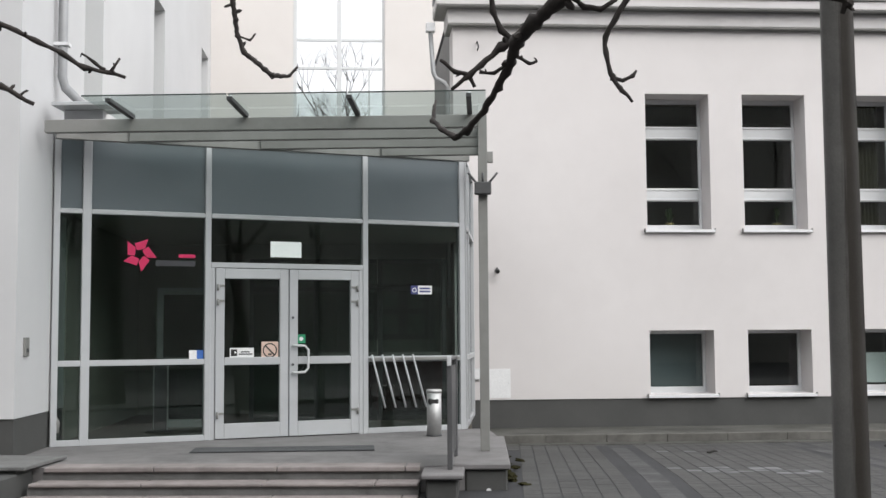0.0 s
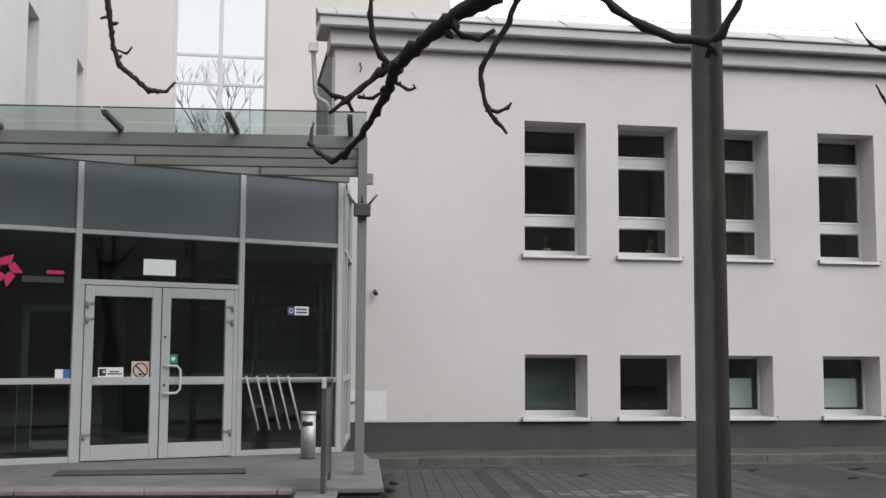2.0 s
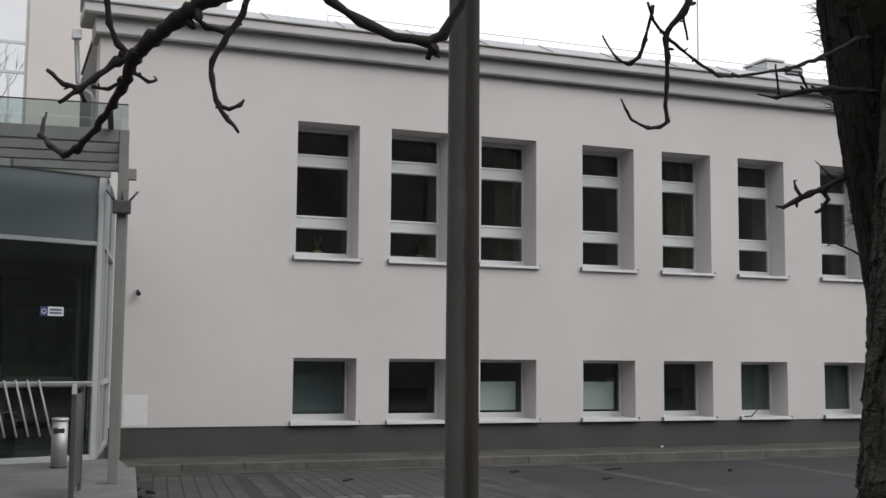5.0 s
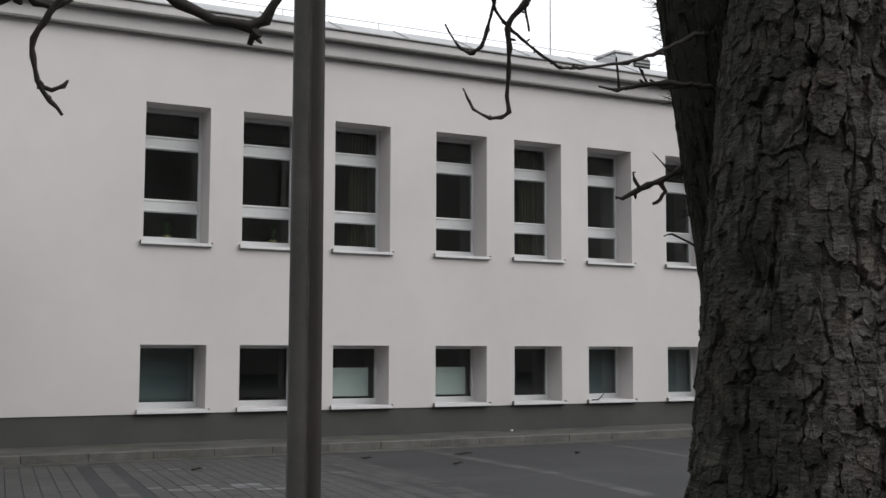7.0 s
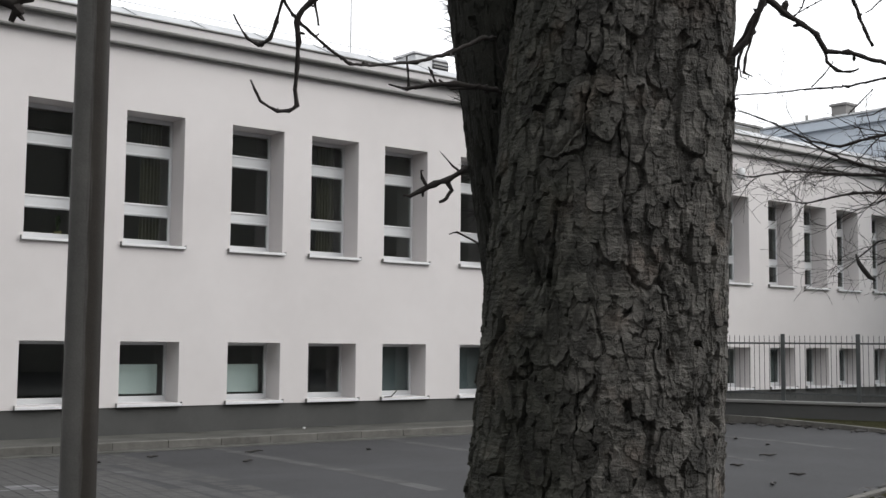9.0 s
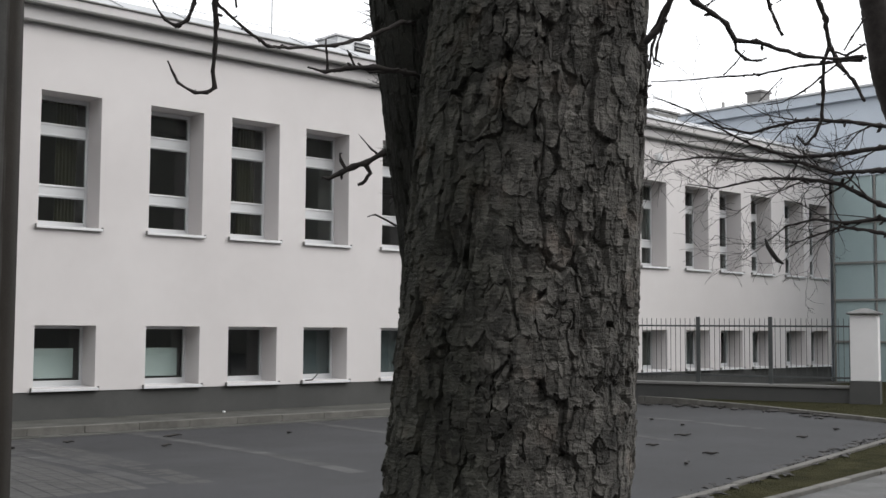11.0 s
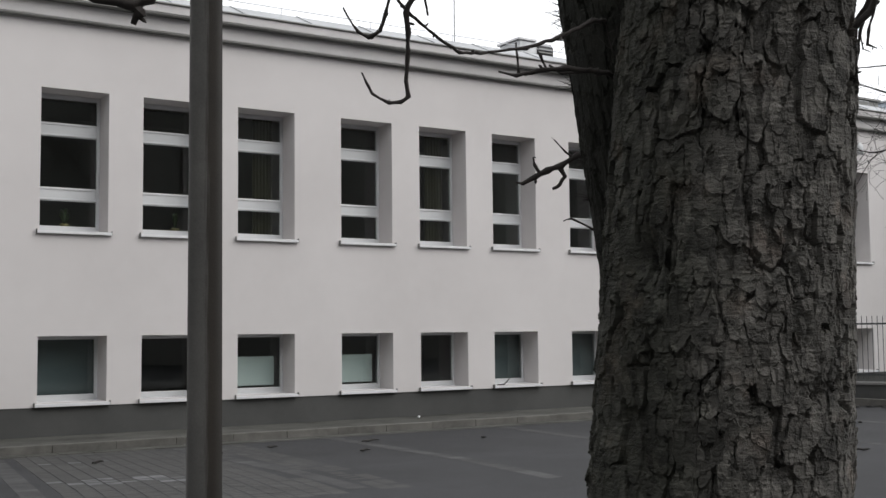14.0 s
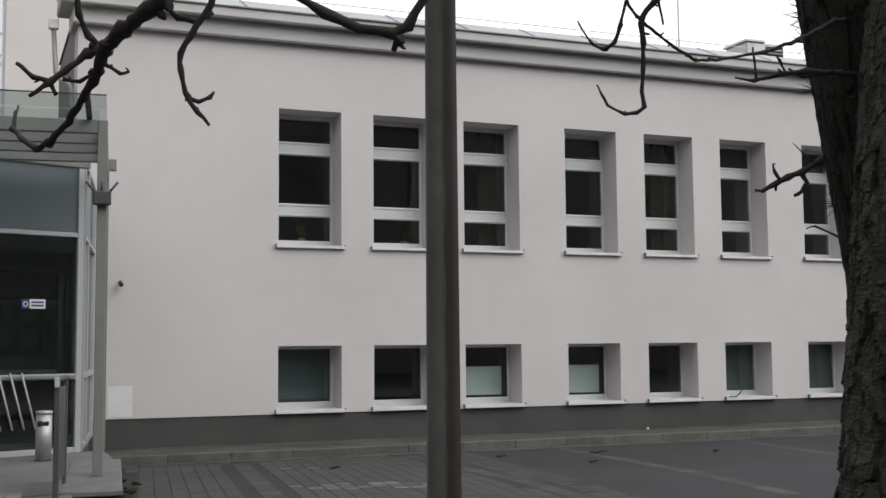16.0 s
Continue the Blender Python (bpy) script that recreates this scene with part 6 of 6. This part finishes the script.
def spray(bm, start, way, size, r, level):
    """A crooked twig that forks into finer ones."""
    pts, here, way = [(*start, r)], Vector(start), Vector(way).normalized()
    n = 6
    for k in range(n):
        way = (way + Vector((random.uniform(-1, 1), random.uniform(-1, 1), random.uniform(-0.8, 0.9))) * 0.28).normalized()
        here = here + way * size / n
        pts.append((*here, max(r * (1 - 0.75 * (k + 1) / n), 0.0009)))
        if level and random.random() < 0.6:
            turn = Vector((random.uniform(-1, 1), random.uniform(-1, 1), random.uniform(-1, 1))) * 0.9
            spray(bm, tuple(here), way + turn, size * 0.55, r * 0.55, level - 1)
    tube(bm, pts, 4, caps=False)


random.seed(21)
for k in range(5):
    bm = bmesh.new()
    spray(bm, (3.27 + 0.02 * k, 2.68 + 0.012 * k, 2.62 + 0.07 * k), (-0.3, -0.3, 1.0 - 0.35 * (k % 3)), 0.17, 0.0035, 1)
    part("twig_spray", bm, TWIG, tree)
for pts, wood in BOUGHS:
    bm = bmesh.new()
    for a, b in zip(pts[1:], pts[2:]):
        for k in range(2):
            f = random.random()
            p = [a[i] + (b[i] - a[i]) * f for i in range(3)]
            along = Vector(b[:3]) - Vector(a[:3])
            spray(bm, p, along.normalized() + Vector((random.uniform(-0.5, 0.5), random.uniform(-0.5, 0.5), random.uniform(-0.9, 0.7))), random.uniform(0.2, 0.5), max(b[3] * 0.5, 0.0025), 2)
    part("twig_spray", bm, TWIG, wood)
limb("bough", [(6.75, 2.75, 4.20, 0.035), (6.50, 2.80, 4.35, 0.024), (6.10, 2.95, 4.05, 0.015), (6.031, 2.983, 3.637, 0.0118)], pod_tree, 7)
limb("bough", [(6.72, 2.78, 4.50, 0.035), (6.40, 2.72, 4.55, 0.024), (6.15, 2.80, 4.10, 0.017), (6.152, 2.798, 3.607, 0.0135)], pod_tree, 7)
hang = [(6.41, 3.22, 2.19), (6.415, 3.205, 2.14), (6.43, 3.185, 2.10), (6.45, 3.163, 2.06), (6.475, 3.14, 2.04)]
part("pod", tube(bmesh.new(), [(*p, r) for p, r in zip(hang, (0.006, 0.013, 0.015, 0.014, 0.005))], 8), POD, pod_tree, "dark curved dry seed pod")

# ---- fallen pods and litter on the parking ----
random.seed(4)


def fallen(x, y, size, turn):
    bm = bmesh.new()
    n = 6
    tube(bm, [((k / n - 0.5) * size, 0.12 * size * math.sin(k / n * 3.14), 0.012 + 0.006 * math.sin(k * 1.7), 0.006 + 0.014 * math.sin(3.14 * (0.08 + 0.84 * k / n))) for k in range(n + 1)], 7)
    solid("fallen_pod", bm, POD, "dark dry seed pod lying on the paving", "seed pod", "fallen pods", m=pose(x, y, ground_z(x, y), 0, 0, turn))


for x, y, size in ((5.3, 15.7, 0.28), (9.9, 16.2, 0.42), (7.2, 15.9, 0.22), (8.9, 14.6, 0.25), (8.2, 16.3, 0.2), (11.6, 15.4, 0.2), (15.8, 10.6, 0.34), (14.1, 9.9, 0.2), (13.8, 8.7, 0.22), (17.5, 11.8, 0.3), (16.2, 12.4, 0.3), (18.8, 9.6, 0.25), (12.6, 8.2, 0.3), (10.7, 10.2, 0.22), (18.2, 13.0, 0.35), (17.0, 9.2, 0.25)):
    fallen(x, y, size, random.uniform(0, 180))
for k in range(44):
    f = random.random()
    x, y = 23.2 - 1.7 * f * f + random.uniform(-0.9, 0.0), 16.6 - 5.8 * f
    fallen(x, y, random.uniform(0.12, 0.3), random.uniform(0, 180))
bm = bmesh.new()
for k in range(420):
    f = random.random()
    if k % 2:
        x, y, z = 23.2 - 1.75 * f * f - abs(random.gauss(0, 0.16)), 16.4 - 5.6 * f, -0.03 - 0.06 * (1 - f)
    else:
        x, y, z = 7 + 12 * f, 5.45 + 2.9 * f + random.uniform(-0.2, 0.2), 0.07
    a, s = random.uniform(0, 3.14), random.uniform(0.03, 0.11)
    c, d = math.cos(a) * s, math.sin(a) * s
    v = [bm.verts.new(q) for q in ((x - c, y - d, z), (x + d * 0.5, y - c * 0.5, z + 0.025), (x + c, y + d, z + 0.01), (x - d * 0.5, y + c * 0.5, z + 0.02))]
    bm.faces.new(v)
solid("leaf_litter", bm, POD, "scattered dark dead leaves on the verges", "leaf litter", kind="stuff")
bm = bmesh.new()
for k in range(9000):
    if k % 3:
        f = random.random()
        x, y, z = 23.5 - 2.6 * f * f + random.uniform(0.05, 2.4), 17.8 - 8.6 * f, 0.03
    else:
        f = random.random()
        x, y, z = 6.8 + 14 * f, 5.33 + 3.3 * f + random.uniform(-0.2, 0.22), 0.05
    a, h = random.uniform(0, 6.28), random.uniform(0.012, 0.035)
    c, d = math.cos(a) * 0.006, math.sin(a) * 0.006
    v = [bm.verts.new(q) for q in ((x - c, y - d, z), (x + c, y + d, z), (x + random.uniform(-0.03, 0.03), y + random.uniform(-0.03, 0.03), z + h))]
    bm.faces.new(v)
solid("grass", bm, GRASS, "thin winter grass on the soil verges", "grass", kind="stuff")

# ---- pale bay lines and pavers of the parking ----
LINES = [((4.33, 17.6), (3.40, 10.8)), ((7.12, 17.6), (6.70, 10.8)), ((9.93, 17.6), (8.95, 10.2)), ((13.6, 17.6), (11.85, 10.2)), ((16.6, 17.6), (15.1, 10.2)), ((19.6, 17.2), (18.1, 10.6))]
for (xa, ya), (xb, yb) in LINES:
    line = thing("bay_line", "row of pale concrete pavers marking a parking bay", "bay line", "bay lines", "structure")
    long = math.hypot(xb - xa, yb - ya)
    n = int(long / 0.205)
    me = mesh("paver", box(-0.1, 0.1, -0.125, 0.125, -0.06, 0.0, 0.003), LINE_PAVER)
    for k in range(n):
        f = (k + 0.5) / n
        x, y = xa + (xb - xa) * f, ya + (yb - ya) * f
        shared("paver", me, line, pose(x, y, ground_z(x, y) - 0.0178 + random.uniform(-0.001, 0.001), 0, 0, math.degrees(math.atan2(yb - ya, xb - xa))))

paving = thing("paving", "dark grey rectangular concrete pavers of the parking", "paving", kind="structure")
single = mesh("paver", box(-0.091, 0.091, -0.047, 0.047, -0.06, 0.0, 0.005), PAVER)
worn = mesh("paver", box(-0.091, 0.091, -0.047, 0.047, -0.06, 0.0, 0.005), WORN_PAVER)


def worn_place(x, y):
    """Two patches where the pavers have bleached."""
    return ((x - 4.95) / 0.85) ** 2 + ((y - 13.15 + 0.4 * (x - 5)) / 0.5) ** 2 < 1 or ((x - 5.1) / 0.45) ** 2 + ((y - 16.2) / 0.2) ** 2 < 1


verts, faces = [], []
count = 0
SLANT = 0.135
for col in range(31):
    for row in range(74):
        y = 10.6 + 0.1 * row + (0.05 if col % 2 else 0.0)
        x = 2.1 + 0.2 * col + SLANT * (y - 17.6)
        z = ground_z(x, y) - 0.0145 - 0.005 * min(max((x - 4.0) / 3.0, 0), 1) + random.uniform(-0.0015, 0.0015)
        if x < 2.02 + 0.11 * (y - 11.6) or any(abs((x - (xb + (xa - xb) * (y - yb) / (ya - yb)))) < 0.23 for (xa, ya), (xb, yb) in LINES[:4]):
            continue
        if worn_place(x, y) and random.random() < 0.55:
            shared("paver", worn, paving, pose(x, y, z + 0.002, 0, 0, -7.7))
        elif 3.4 < x < 6.2 and 10.9 < y < 13.1 and count < 300:
            shared("paver", single, paving, pose(x, y, z, 0, 0, -7.7))
            count += 1
        else:
            k = len(verts)
            for dx, dy, dz in ((-0.091, -0.047, -0.004), (0.091, -0.047, -0.004), (0.091, 0.047, -0.004), (-0.091, 0.047, -0.004), (-0.086, -0.043, 0), (0.086, -0.043, 0), (0.086, 0.043, 0), (-0.086, 0.043, 0)):
                verts.append((x + dx + SLANT * dy, y + dy - SLANT * dx, z + dz))
            faces += [(k + 4, k + 5, k + 6, k + 7)] + [(k + i, k + (i + 1) % 4, k + 4 + (i + 1) % 4, k + 4 + i) for i in range(4)]
me = bpy.data.meshes.new("paver_field")
me.from_pydata(verts, [], faces)
me.materials.append(PAVER)
field = new("paver_field", me)
field.parent = paving
tagged(field, kind="stuff")
